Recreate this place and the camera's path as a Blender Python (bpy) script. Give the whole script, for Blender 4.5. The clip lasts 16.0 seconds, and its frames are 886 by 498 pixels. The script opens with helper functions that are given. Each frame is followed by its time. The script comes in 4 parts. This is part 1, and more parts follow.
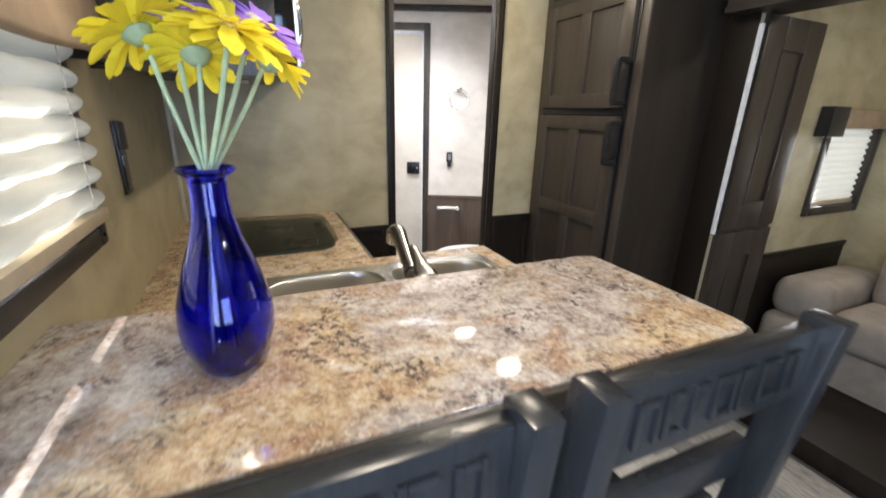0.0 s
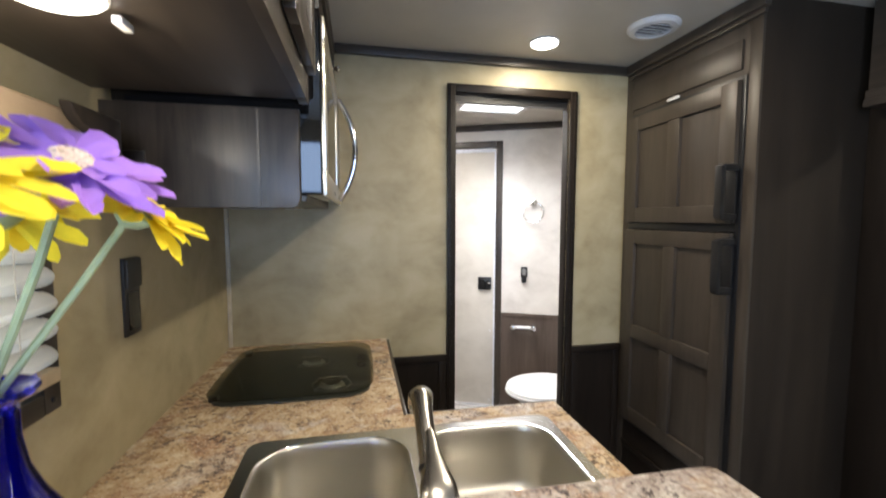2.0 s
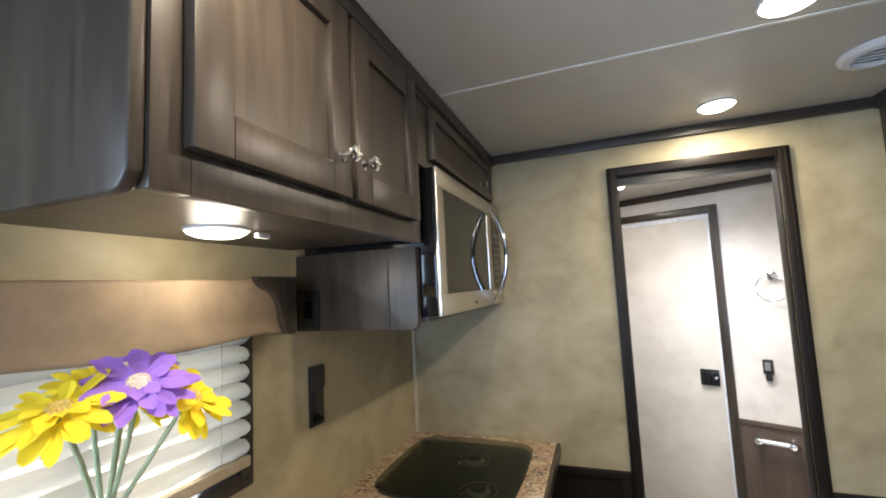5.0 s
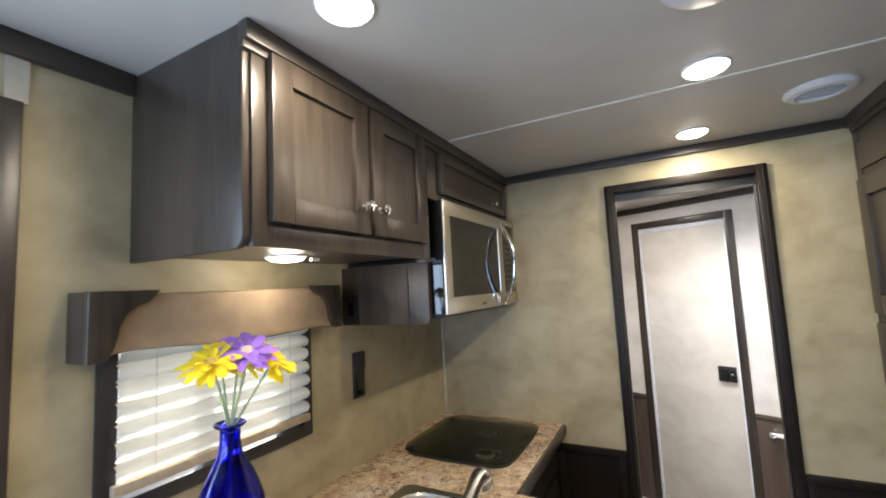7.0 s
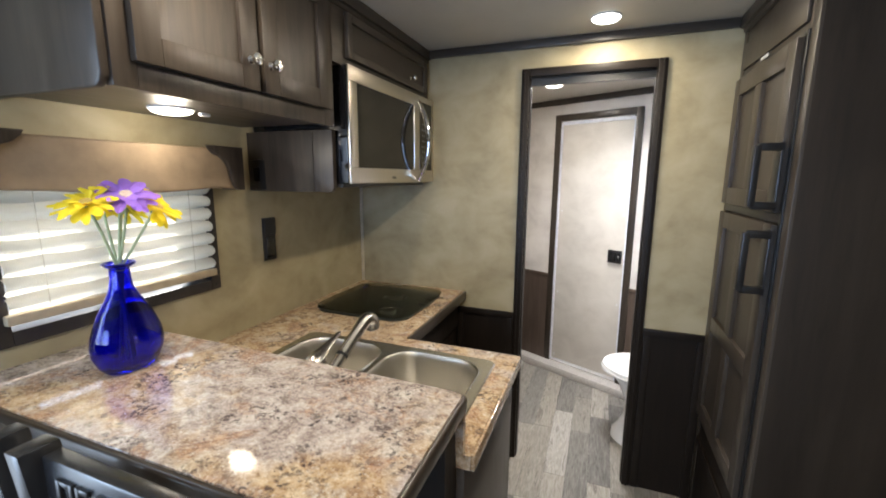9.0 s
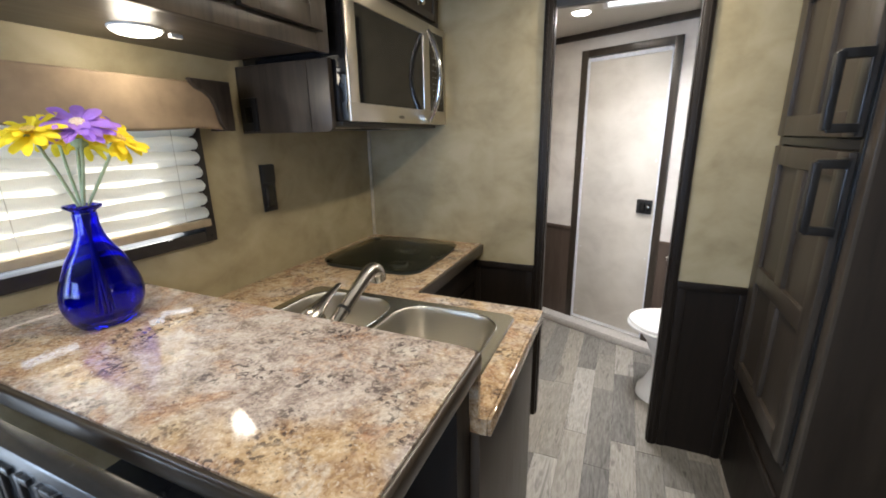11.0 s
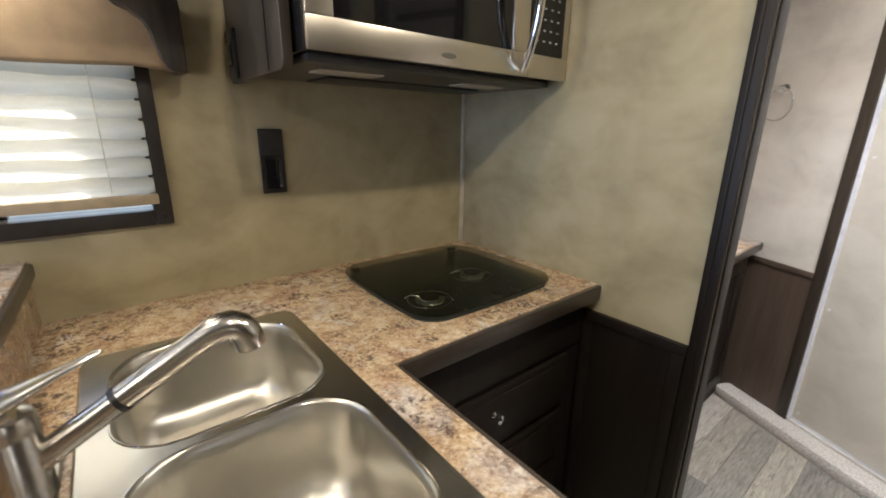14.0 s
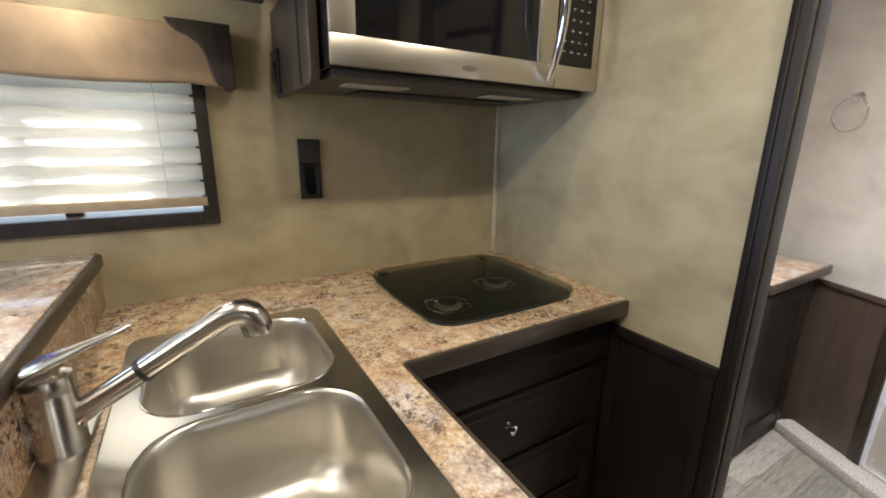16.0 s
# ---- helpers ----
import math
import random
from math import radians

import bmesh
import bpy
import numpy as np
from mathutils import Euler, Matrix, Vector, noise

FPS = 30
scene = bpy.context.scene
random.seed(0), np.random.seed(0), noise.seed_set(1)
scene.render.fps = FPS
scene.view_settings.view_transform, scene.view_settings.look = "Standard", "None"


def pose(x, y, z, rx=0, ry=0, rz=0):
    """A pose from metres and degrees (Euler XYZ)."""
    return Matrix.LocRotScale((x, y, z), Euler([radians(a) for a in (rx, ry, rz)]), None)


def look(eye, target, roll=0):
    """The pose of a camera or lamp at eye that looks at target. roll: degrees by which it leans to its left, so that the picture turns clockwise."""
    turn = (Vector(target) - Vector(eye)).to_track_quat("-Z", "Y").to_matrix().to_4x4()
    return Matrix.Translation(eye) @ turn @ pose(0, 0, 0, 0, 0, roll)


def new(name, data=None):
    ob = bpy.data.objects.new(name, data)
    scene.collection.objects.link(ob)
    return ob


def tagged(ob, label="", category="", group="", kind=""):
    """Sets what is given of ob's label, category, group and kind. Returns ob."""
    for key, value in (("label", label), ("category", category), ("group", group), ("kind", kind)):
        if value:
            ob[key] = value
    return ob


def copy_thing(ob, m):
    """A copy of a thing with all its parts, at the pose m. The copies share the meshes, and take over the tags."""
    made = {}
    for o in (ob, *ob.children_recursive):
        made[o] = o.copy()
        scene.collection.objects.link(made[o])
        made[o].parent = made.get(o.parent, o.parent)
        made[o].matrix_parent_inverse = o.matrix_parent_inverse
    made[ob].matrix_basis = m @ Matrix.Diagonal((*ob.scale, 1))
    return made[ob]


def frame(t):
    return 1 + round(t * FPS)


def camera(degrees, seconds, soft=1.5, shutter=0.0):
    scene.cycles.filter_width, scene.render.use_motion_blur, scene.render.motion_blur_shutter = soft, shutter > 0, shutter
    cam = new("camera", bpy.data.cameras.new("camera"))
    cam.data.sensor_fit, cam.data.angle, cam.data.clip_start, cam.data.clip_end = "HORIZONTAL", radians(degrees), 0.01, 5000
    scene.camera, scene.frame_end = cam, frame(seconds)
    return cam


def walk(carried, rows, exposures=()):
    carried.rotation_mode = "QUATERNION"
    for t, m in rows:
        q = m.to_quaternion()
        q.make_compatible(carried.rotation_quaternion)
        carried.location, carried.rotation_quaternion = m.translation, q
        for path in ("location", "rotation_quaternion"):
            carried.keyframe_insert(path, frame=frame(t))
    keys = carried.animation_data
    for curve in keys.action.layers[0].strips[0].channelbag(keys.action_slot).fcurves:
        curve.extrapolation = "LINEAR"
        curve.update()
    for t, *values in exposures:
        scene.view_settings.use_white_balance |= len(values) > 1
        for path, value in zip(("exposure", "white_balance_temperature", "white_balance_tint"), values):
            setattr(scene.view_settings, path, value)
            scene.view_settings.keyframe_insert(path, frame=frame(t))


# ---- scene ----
cam = camera(93.9, 16.0, soft=1.8, shutter=0.4)
PATH = [
    (0, (0.314, -1.991, 1.368), (1.085, -0.256, 0.74), 1.5),
    (0.5, (0.319, -1.88, 1.385), (1.121, -0.118, 0.883), 0.6),
    (1, (0.346, -1.819, 1.382), (1.117, -0.028, 0.935), -0.1),
    (1.5, (0.437, -1.774, 1.382), (1.034, 0.105, 1.046), 0.1),
    (2, (0.51, -1.767, 1.418), (0.912, 0.187, 1.269), 0.1),
    (2.5, (0.536, -1.766, 1.481), (0.794, 0.217, 1.487), -0.6),
    (3, (0.561, -1.774, 1.532), (0.698, 0.219, 1.625), -2.0),
    (3.5, (0.557, -1.763, 1.555), (0.607, 0.232, 1.69), -4.8),
    (4, (0.631, -1.744, 1.539), (0.507, 0.242, 1.742), -4.9),
    (4.5, (0.73, -1.757, 1.544), (0.264, 0.179, 1.738), -2.9),
    (7, (1.1, -2.023, 1.565), (0.169, -0.262, 1.749), -2.9),
    (7.5, (1.121, -2.109, 1.578), (0.269, -0.307, 1.735), -2.6),
    (8, (1.174, -2.103, 1.565), (0.399, -0.259, 1.55), -1.3),
    (8.5, (1.228, -2.061, 1.529), (0.504, -0.209, 1.315), 0.1),
    (9, (1.273, -2.036, 1.498), (0.573, -0.195, 1.153), 0.4),
    (9.5, (1.294, -2.017, 1.485), (0.612, -0.186, 1.057), 0.5),
    (12, (1.213, -1.66, 1.371), (0.262, 0.003, 0.794), -0.9),
    (12.5, (1.268, -1.46, 1.351), (0.149, 0.088, 0.759), 1.4),
    (13, (1.252, -1.281, 1.341), (0.026, 0.183, 0.748), 1.0),
    (13.5, (1.197, -1.19, 1.339), (-0.177, 0.149, 0.773), 0.0),
    (14, (1.225, -1.082, 1.336), (-0.268, 0.125, 0.776), 0.8),
    (14.5, (1.273, -1.011, 1.327), (-0.296, 0.097, 0.768), 1.1),
    (15, (1.297, -1.013, 1.33), (-0.324, 0.029, 0.792), 0.9),
    (15.5, (1.298, -1.024, 1.328), (-0.345, -0.009, 0.81), 0.9),
    (16, (1.3, -1.024, 1.326), (-0.357, -0.023, 0.825), 0.8),
]
EXPOSURES = [(0, 0.08), (0.6, 0.0), (3, 0.1), (7, 0.05), (9.5, 0.0), (12.5, -0.12), (14, 0.1), (16, 0.28)]
walk(cam, [(t, look(eye, target, roll)) for t, eye, target, roll in PATH], EXPOSURES)

# ---- world and lights ----
world = bpy.data.worlds.new("world")
scene.world = world
world.use_nodes = True
wn = world.node_tree
sky = wn.nodes.new("ShaderNodeTexSky")
sky.sky_type, sky.sun_disc = "NISHITA", False
sky.sun_elevation, sky.sun_rotation = radians(41), radians(-45)
wn.links.new(sky.outputs[0], wn.nodes["Background"].inputs[0])
wn.nodes["Background"].inputs[1].default_value = 0.3


def lamp(name, kind, m, energy, colour, **more):
    d = bpy.data.lights.new(name, kind)
    d.energy, d.color = energy, colour
    if kind == "AREA":
        d.shape = more.get("shape", "DISK")
        d.size = more.get("size", 0.1)
        d.size_y = more.get("size_y", 0.1)
        d.spread = radians(more.get("spread", 180))
    if kind == "POINT":
        d.shadow_soft_size = more.get("size", 0.03)
    if kind == "SUN":
        d.angle = radians(0.6)
    ob = new(name, d)
    ob.matrix_world = m
    return ob


WARM = (1.0, 0.88, 0.70)
COOL = (0.55, 0.74, 1.0)
lamp("sun", "SUN", look((-4, 3.8, 5.0), (0, 0, 0.2)), 5.0, (1.0, 0.96, 0.9))
PUCK = 6.5
# The last two are unseen, added to brighten the rear and the slide-out.
for px, py in ((1.242, -0.191), (1.245, -0.755), (0.606, -1.44), (1.245, -2.3), (2.85, -1.75)):
    lamp("ceiling_or_added_lamp", "AREA", look((px, py, 2.092), (px, py, 0)), PUCK * (0.7 if py > -0.5 else 1.1), WARM, size=0.09)
lamp("cabinet_lamp", "POINT", look((0.178, -1.214, 1.618), (0.178, -1.214, 0)), 1.3, WARM, size=0.04)
lamp("bath_lamp", "AREA", look((0.955, 0.69, 2.032), (0.955, 0.69, 0)), 4.2, (1.0, 0.93, 0.85), size=0.09)
lamp("skylight_lamp", "AREA", look((1.27, 0.44, 2.04), (1.27, 0.44, 0)), 14.0, (0.95, 0.96, 1.0), shape="RECTANGLE", size=0.34, size_y=0.34, spread=125)
# Added cool source standing at the entry door's unseen pane.
lamp("added_entry_lamp", "AREA", look((0.02, -2.33, 1.3), (2, -2.0, 1.25)), 18.0, COOL, shape="RECTANGLE", size=0.5, size_y=1.1)
# Unseen rear daylight, added to cool the cabinet end and left wall.
lamp("added_rear_lamp", "AREA", look((0.75, -3.36, 1.35), (0.4, 0, 1.3)), 22.0, (0.40, 0.60, 1.0), shape="RECTANGLE", size=0.9, size_y=0.8)
lamp("slide_lamp", "AREA", look((3.05, -0.83, 1.1), (2.2, -2.5, 0.7)), 2.5, (0.95, 0.96, 1.0), shape="RECTANGLE", size=0.35, size_y=0.35)

# ---- materials ----


class Mat:
    def __init__(self, name):
        self.m = bpy.data.materials.new(name)
        self.m.use_nodes = True
        self.t = self.m.node_tree
        self.b = self.t.nodes["Principled BSDF"]

    def node(self, kind, **values):
        n = self.t.nodes.new(kind)
        for k, v in values.items():
            n.inputs[k.replace("_", " ")].default_value = v
        return n

    def link(self, a, b):
        self.t.links.new(a, b)

    def coords(self, scale=(1, 1, 1)):
        tc = self.t.nodes.new("ShaderNodeTexCoord")
        mp = self.t.nodes.new("ShaderNodeMapping")
        mp.inputs["Scale"].default_value = scale
        gm = self.t.nodes.new("ShaderNodeNewGeometry")
        self.link(gm.outputs["Position"], mp.inputs[0])
        return mp.outputs[0]

    def noise(self, vec, scale, detail=4, rough=0.55, distort=0.0):
        n = self.node("ShaderNodeTexNoise", Scale=scale, Detail=detail, Roughness=rough, Distortion=distort)
        self.link(vec, n.inputs["Vector"])
        return n.outputs[0]

    def ramp(self, fac, stops):
        r = self.t.nodes.new("ShaderNodeValToRGB")
        el = r.color_ramp.elements
        while len(el) < len(stops):
            el.new(0.5)
        for e, (p, c) in zip(el, stops):
            e.position, e.color = p, (*c, 1)
        self.link(fac, r.inputs[0])
        return r.outputs[0]

    def mix(self, fac, a, b, mode="MIX"):
        n = self.t.nodes.new("ShaderNodeMix")
        n.data_type, n.blend_type = "RGBA", mode
        for sock, v in ((n.inputs[0], fac), (n.inputs[6], a), (n.inputs[7], b)):
            if isinstance(v, (int, float)):
                sock.default_value = v
            elif isinstance(v, tuple):
                sock.default_value = (*v, 1)
            else:
                self.link(v, sock)
        return n.outputs[2]

    def bump(self, h, strength, dist=0.002):
        n = self.node("ShaderNodeBump", Strength=strength, Distance=dist)
        self.link(h, n.inputs["Height"])
        self.link(n.outputs[0], self.b.inputs["Normal"])

    def set(self, colour=None, rough=None, metal=None, **more):
        for key, v in (("Base Color", colour), ("Roughness", rough), ("Metallic", metal), *((k.replace("_", " "), v) for k, v in more.items())):
            if v is None:
                continue
            s = self.b.inputs[key]
            if isinstance(v, (int, float)):
                s.default_value = v
            elif isinstance(v, tuple):
                s.default_value = (*v, 1)
            else:
                self.link(v, s)
        return self


def plain(name, colour, rough=0.5, metal=0.0, wear=0.12, scale=30, **more):
    k = Mat(name)
    n = k.noise(k.coords(), scale, 5)
    dark = tuple(c * (1 - wear) for c in colour)
    lite = tuple(min(1, c * (1 + wear)) for c in colour)
    k.set(k.ramp(n, [(0.3, dark), (0.7, lite)]), None, metal, **more)
    r = k.node("ShaderNodeMapRange")
    k.link(n, r.inputs[0])
    r.inputs[3].default_value, r.inputs[4].default_value = rough * 0.85, min(1, rough * 1.15)
    k.link(r.outputs[0], k.b.inputs["Roughness"])
    return k.m


def wallpaper(name, a, b, c):
    k = Mat(name)
    v = k.coords((1.9, 1.9, 2.5))
    big = k.noise(v, 2.6, 4, 0.55, 0.4)
    mid = k.noise(v, 9, 5, 0.6)
    fine = k.noise(k.coords((1, 1, 5)), 160, 3)
    col = k.ramp(big, [(0.34, a), (0.5, b), (0.68, c)])
    col = k.mix(k.ramp(mid, [(0.35, (0.0,) * 3), (0.7, (0.35,) * 3)]), col, c)
    col = k.mix(0.10, col, k.ramp(fine, [(0.3, a), (0.7, c)]))
    k.set(col, 0.5, Specular_IOR_Level=0.35)
    k.bump(fine, 0.12, 0.001)
    return k.m


def wood(name, a, b, c, rough=0.38, along="z", gloss=0.45):
    k = Mat(name)
    sc = {"z": (1, 1, 0.09), "y": (1, 0.09, 1), "x": (0.09, 1, 1)}[along]
    v = k.coords(sc)
    grain = k.noise(v, 55, 6, 0.65, 0.6)
    broad = k.noise(v, 9, 3, 0.5, 0.8)
    blot = k.noise(k.coords(), 5, 3)
    col = k.ramp(broad, [(0.3, a), (0.52, b), (0.75, c)])
    col = k.mix(0.45, col, k.ramp(grain, [(0.32, a), (0.7, c)]))
    col = k.mix(k.ramp(blot, [(0.4, (0,) * 3), (0.8, (0.5,) * 3)]), col, b)
    k.set(col, k.ramp(grain, [(0.2, (rough * 0.85,) * 3), (0.8, (rough * 1.2,) * 3)]), Specular_IOR_Level=gloss)
    k.bump(grain, 0.12, 0.001)
    return k.m


def granite(name, grey, shift):
    """Printed stone laminate: mottled ground, rust drifts, pale clouds, clustered dark flecks. grey: share of the cool ground."""
    k = Mat(name)
    mv = k.t.nodes.new("ShaderNodeMapping")
    mv.inputs["Location"].default_value = shift
    k.link(k.coords(), mv.inputs[0])
    v = mv.outputs[0]
    ground = k.noise(v, 24, 9, 0.74, 0.35)
    region = k.noise(v, 2.7, 5, 0.6, 0.5)
    drift = k.noise(v, 6.5, 6, 0.68, 0.9)
    cloud = k.noise(v, 13, 7, 0.7, 0.4)
    grain = k.noise(v, 95, 4, 0.62, 0.3)
    fleck = k.noise(v, 150, 3, 0.6, 0.4)
    cluster = k.noise(v, 8.5, 6, 0.66, 0.5)
    vor = k.node("ShaderNodeTexVoronoi", Scale=210)
    k.link(v, vor.inputs["Vector"])
    chip = k.t.nodes.new("ShaderNodeSeparateColor")
    k.link(vor.outputs["Color"], chip.inputs[0])
    warm = k.ramp(ground, [(0.34, (0.15, 0.085, 0.05)), (0.43, (0.33, 0.20, 0.10)), (0.5, (0.46, 0.31, 0.165)), (0.57, (0.56, 0.41, 0.25)), (0.67, (0.63, 0.52, 0.37))])
    cool = k.ramp(ground, [(0.34, (0.13, 0.105, 0.10)), (0.43, (0.29, 0.235, 0.215)), (0.5, (0.41, 0.345, 0.315)), (0.57, (0.52, 0.455, 0.42)), (0.67, (0.63, 0.585, 0.545))])
    col = k.mix(k.ramp(region, [(0.60 - 0.3 * grey, (0,) * 3), (0.70 - 0.3 * grey, (1,) * 3)]), warm, cool)
    rust = k.ramp(grain, [(0.38, (0.17, 0.07, 0.04)), (0.5, (0.34, 0.17, 0.09)), (0.62, (0.47, 0.28, 0.16))])
    col = k.mix(k.ramp(drift, [(0.52, (0,) * 3), (0.61, (0.75,) * 3)]), col, rust)
    col = k.mix(k.ramp(cloud, [(0.58, (0,) * 3), (0.66, (0.7,) * 3)]), col, (0.62, 0.57, 0.51))
    col = k.mix(0.22, col, k.ramp(chip.outputs[0], [(0.05, (0.10, 0.08, 0.075)), (0.5, (0.42, 0.34, 0.27)), (0.95, (0.72, 0.65, 0.56))]))
    col = k.mix(k.ramp(fleck, [(0.60, (0,) * 3), (0.66, (0.55,) * 3)]), col, (0.68, 0.62, 0.54))
    dark = k.ramp(grain, [(0.42, (1,) * 3), (0.49, (0,) * 3)])
    where = k.ramp(cluster, [(0.48, (0,) * 3), (0.60, (0.85,) * 3)])
    col = k.mix(k.mix(1.0, dark, where, "MULTIPLY"), col, (0.05, 0.04, 0.042))
    col = k.mix(k.ramp(fleck, [(0.30, (0.85,) * 3), (0.345, (0,) * 3)]), col, (0.055, 0.042, 0.04))
    k.set(col, k.ramp(grain, [(0.3, (0.065,) * 3), (0.7, (0.085,) * 3)]), Specular_IOR_Level=0.75)
    k.bump(k.noise(v, 420, 2), 0.02, 0.0005)
    return k.m


def vinyl(name):
    k = Mat(name)
    oi = k.t.nodes.new("ShaderNodeObjectInfo")
    sc = k.t.nodes.new("ShaderNodeCombineXYZ")
    mul = k.node("ShaderNodeMath")
    mul.operation = "MULTIPLY"
    mul.inputs[1].default_value = 37.0
    k.link(oi.outputs["Random"], mul.inputs[0])
    k.link(mul.outputs[0], sc.inputs[0])
    k.link(mul.outputs[0], sc.inputs[2])
    add = k.t.nodes.new("ShaderNodeVectorMath")
    k.link(k.coords((1, 0.12, 1)), add.inputs[0])
    k.link(sc.outputs[0], add.inputs[1])
    v = add.outputs[0]
    rings = k.noise(v, 26, 5, 0.55, 2.2)
    fine = k.noise(v, 140, 4, 0.6)
    tone = k.ramp(oi.outputs["Random"], [(0.0, (0.11, 0.105, 0.10)), (0.35, (0.25, 0.235, 0.212)), (0.7, (0.39, 0.35, 0.295)), (1.0, (0.60, 0.57, 0.53))])
    shade = k.ramp(rings, [(0.36, (0.42, 0.41, 0.40)), (0.46, (1, 1, 1)), (0.56, (0.7, 0.69, 0.67)), (0.66, (1.05, 1.03, 1.0))])
    col = k.mix(1.0, tone, shade, "MULTIPLY")
    col = k.mix(0.3, col, k.ramp(fine, [(0.3, (0.10, 0.09, 0.08)), (0.7, (0.5, 0.48, 0.45))]))
    k.set(col, 0.36, Specular_IOR_Level=0.4)
    k.bump(rings, 0.15, 0.001)
    return k.m


def sheer(name, colour, through_colour, share):
    k = Mat(name)
    n = k.noise(k.coords((1, 0.25, 1)), 120, 4)
    col = k.ramp(n, [(0.3, tuple(c * 0.86 for c in colour)), (0.7, colour)])
    k.set(col, 0.85)
    tr = k.t.nodes.new("ShaderNodeBsdfTranslucent")
    tr.inputs[0].default_value = (*through_colour, 1)
    mx = k.t.nodes.new("ShaderNodeMixShader")
    mx.inputs[0].default_value = share
    k.link(k.b.outputs[0], mx.inputs[1])
    k.link(tr.outputs[0], mx.inputs[2])
    k.link(mx.outputs[0], k.t.nodes["Material Output"].inputs[0])
    return k.m


def glow(name, colour, strength):
    k = Mat(name)
    k.set((0.8, 0.8, 0.78), 0.4, Emission_Color=colour, Emission_Strength=strength)
    return k.m


def glass(name, colour, rough=0.02):
    k = Mat(name)
    k.set(colour, rough, Transmission_Weight=1.0, IOR=1.45)
    return k.m


PAPER = wallpaper("wall_vinyl", (0.31, 0.26, 0.155), (0.40, 0.34, 0.208), (0.475, 0.412, 0.268))
PAPER_BATH = wallpaper("bath_wall_vinyl", (0.58, 0.54, 0.50), (0.67, 0.63, 0.585), (0.75, 0.715, 0.67))
DOORSKIN = wallpaper("door_skin", (0.55, 0.505, 0.445), (0.62, 0.575, 0.51), (0.68, 0.635, 0.57))
CEIL = plain("ceiling_vinyl", (0.52, 0.49, 0.43), 0.38, 0, 0.05, 6, Specular_IOR_Level=0.4)
WOOD = wood("stained_maple", (0.016, 0.012, 0.010), (0.040, 0.031, 0.024), (0.088, 0.068, 0.050), 0.33)
WOOD_FR = wood("stained_panel", (0.026, 0.020, 0.015), (0.048, 0.038, 0.029), (0.078, 0.062, 0.048), 0.36)
WOOD_Y = wood("stained_rail", (0.022, 0.017, 0.014), (0.050, 0.040, 0.031), (0.088, 0.07, 0.055), 0.38, "y")
WOOD_X = wood("stained_trim", (0.022, 0.017, 0.014), (0.045, 0.036, 0.028), (0.075, 0.06, 0.047), 0.38, "x")
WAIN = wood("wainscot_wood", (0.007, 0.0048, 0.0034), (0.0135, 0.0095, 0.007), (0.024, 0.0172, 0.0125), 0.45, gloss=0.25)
# Side panel wood darkened in its colour to offset light from the entry lamp.
SIDE_SHADED = wood("shaded_side_panel", (0.016, 0.0115, 0.008), (0.026, 0.019, 0.0135), (0.045, 0.033, 0.023), 0.6, gloss=0.22)
WAIN_B = wood("bath_wainscot", (0.06, 0.042, 0.032), (0.10, 0.073, 0.057), (0.135, 0.10, 0.08), 0.4)
GRANITE = granite("stone_laminate", 0.15, (3.1, 7.4, 0))
# Same laminate, pattern shifted and with more of the cool ground.
GRANITE_GREYER = granite("greyer_stone_laminate", 0.62, (1.3, 2.2, 0))
EDGE = plain("bronze_edge", (0.045, 0.035, 0.026), 0.3, 0.0, 0.15, 40)
STEEL = plain("brushed_steel", (0.66, 0.64, 0.60), 0.23, 1.0, 0.02, 10)
BASIN = plain("basin_steel", (0.58, 0.555, 0.50), 0.33, 1.0, 0.02, 10)
MWSTEEL = plain("appliance_steel", (0.60, 0.56, 0.49), 0.3, 1.0, 0.02, 12)
CHROME = plain("chrome", (0.82, 0.82, 0.82), 0.07, 1.0, 0.03)
SATIN = plain("satin_nickel", (0.50, 0.47, 0.43), 0.24, 1.0, 0.02, 10)
BLACK = plain("black_plastic", (0.012, 0.012, 0.013), 0.32, 0, 0.2)
BLACKG = plain("black_glass", (0.008, 0.008, 0.009), 0.05, 0, 0.1)
WHITE = plain("white_plastic", (0.74, 0.74, 0.74), 0.35, 0, 0.03)
CERAMIC = plain("white_ceramic", (0.82, 0.82, 0.81), 0.08, 0, 0.02)
SUEDE = plain("tan_suede", (0.33, 0.24, 0.155), 0.9, 0, 0.18, 14)
SOFA = plain("sofa_suede", (0.24, 0.20, 0.162), 0.9, 0, 0.16, 12)
CARPET = plain("carpet_pile", (0.50, 0.47, 0.44), 0.95, 0, 0.35, 160)
CHAIR = wood("charcoal_paint", (0.012, 0.0125, 0.014), (0.019, 0.019, 0.0205), (0.032, 0.031, 0.030), 0.24, "z")
PLANK = vinyl("vinyl_plank")
GROUT = plain("floor_base", (0.07, 0.065, 0.06), 0.7)
BLIND = sheer("pleated_fabric", (0.80, 0.78, 0.72), (0.97, 0.94, 0.84), 0.78)
BLINDRAIL = plain("blind_rail", (0.45, 0.36, 0.24), 0.5, 0, 0.1)
CORD = plain("cord", (0.6, 0.55, 0.45), 0.8)
COBALT = glass("cobalt_glass", (0.03, 0.038, 0.86))
PANE = glass("window_glass", (0.95, 0.97, 0.97))
YELLOW = sheer("yellow_petal", (0.93, 0.74, 0.035), (0.95, 0.78, 0.04), 0.3)
PURPLE = sheer("purple_petal", (0.39, 0.20, 0.72), (0.42, 0.20, 0.76), 0.2)
GOLD = plain("flower_heart", (0.62, 0.42, 0.10), 0.9, 0, 0.5, 400)
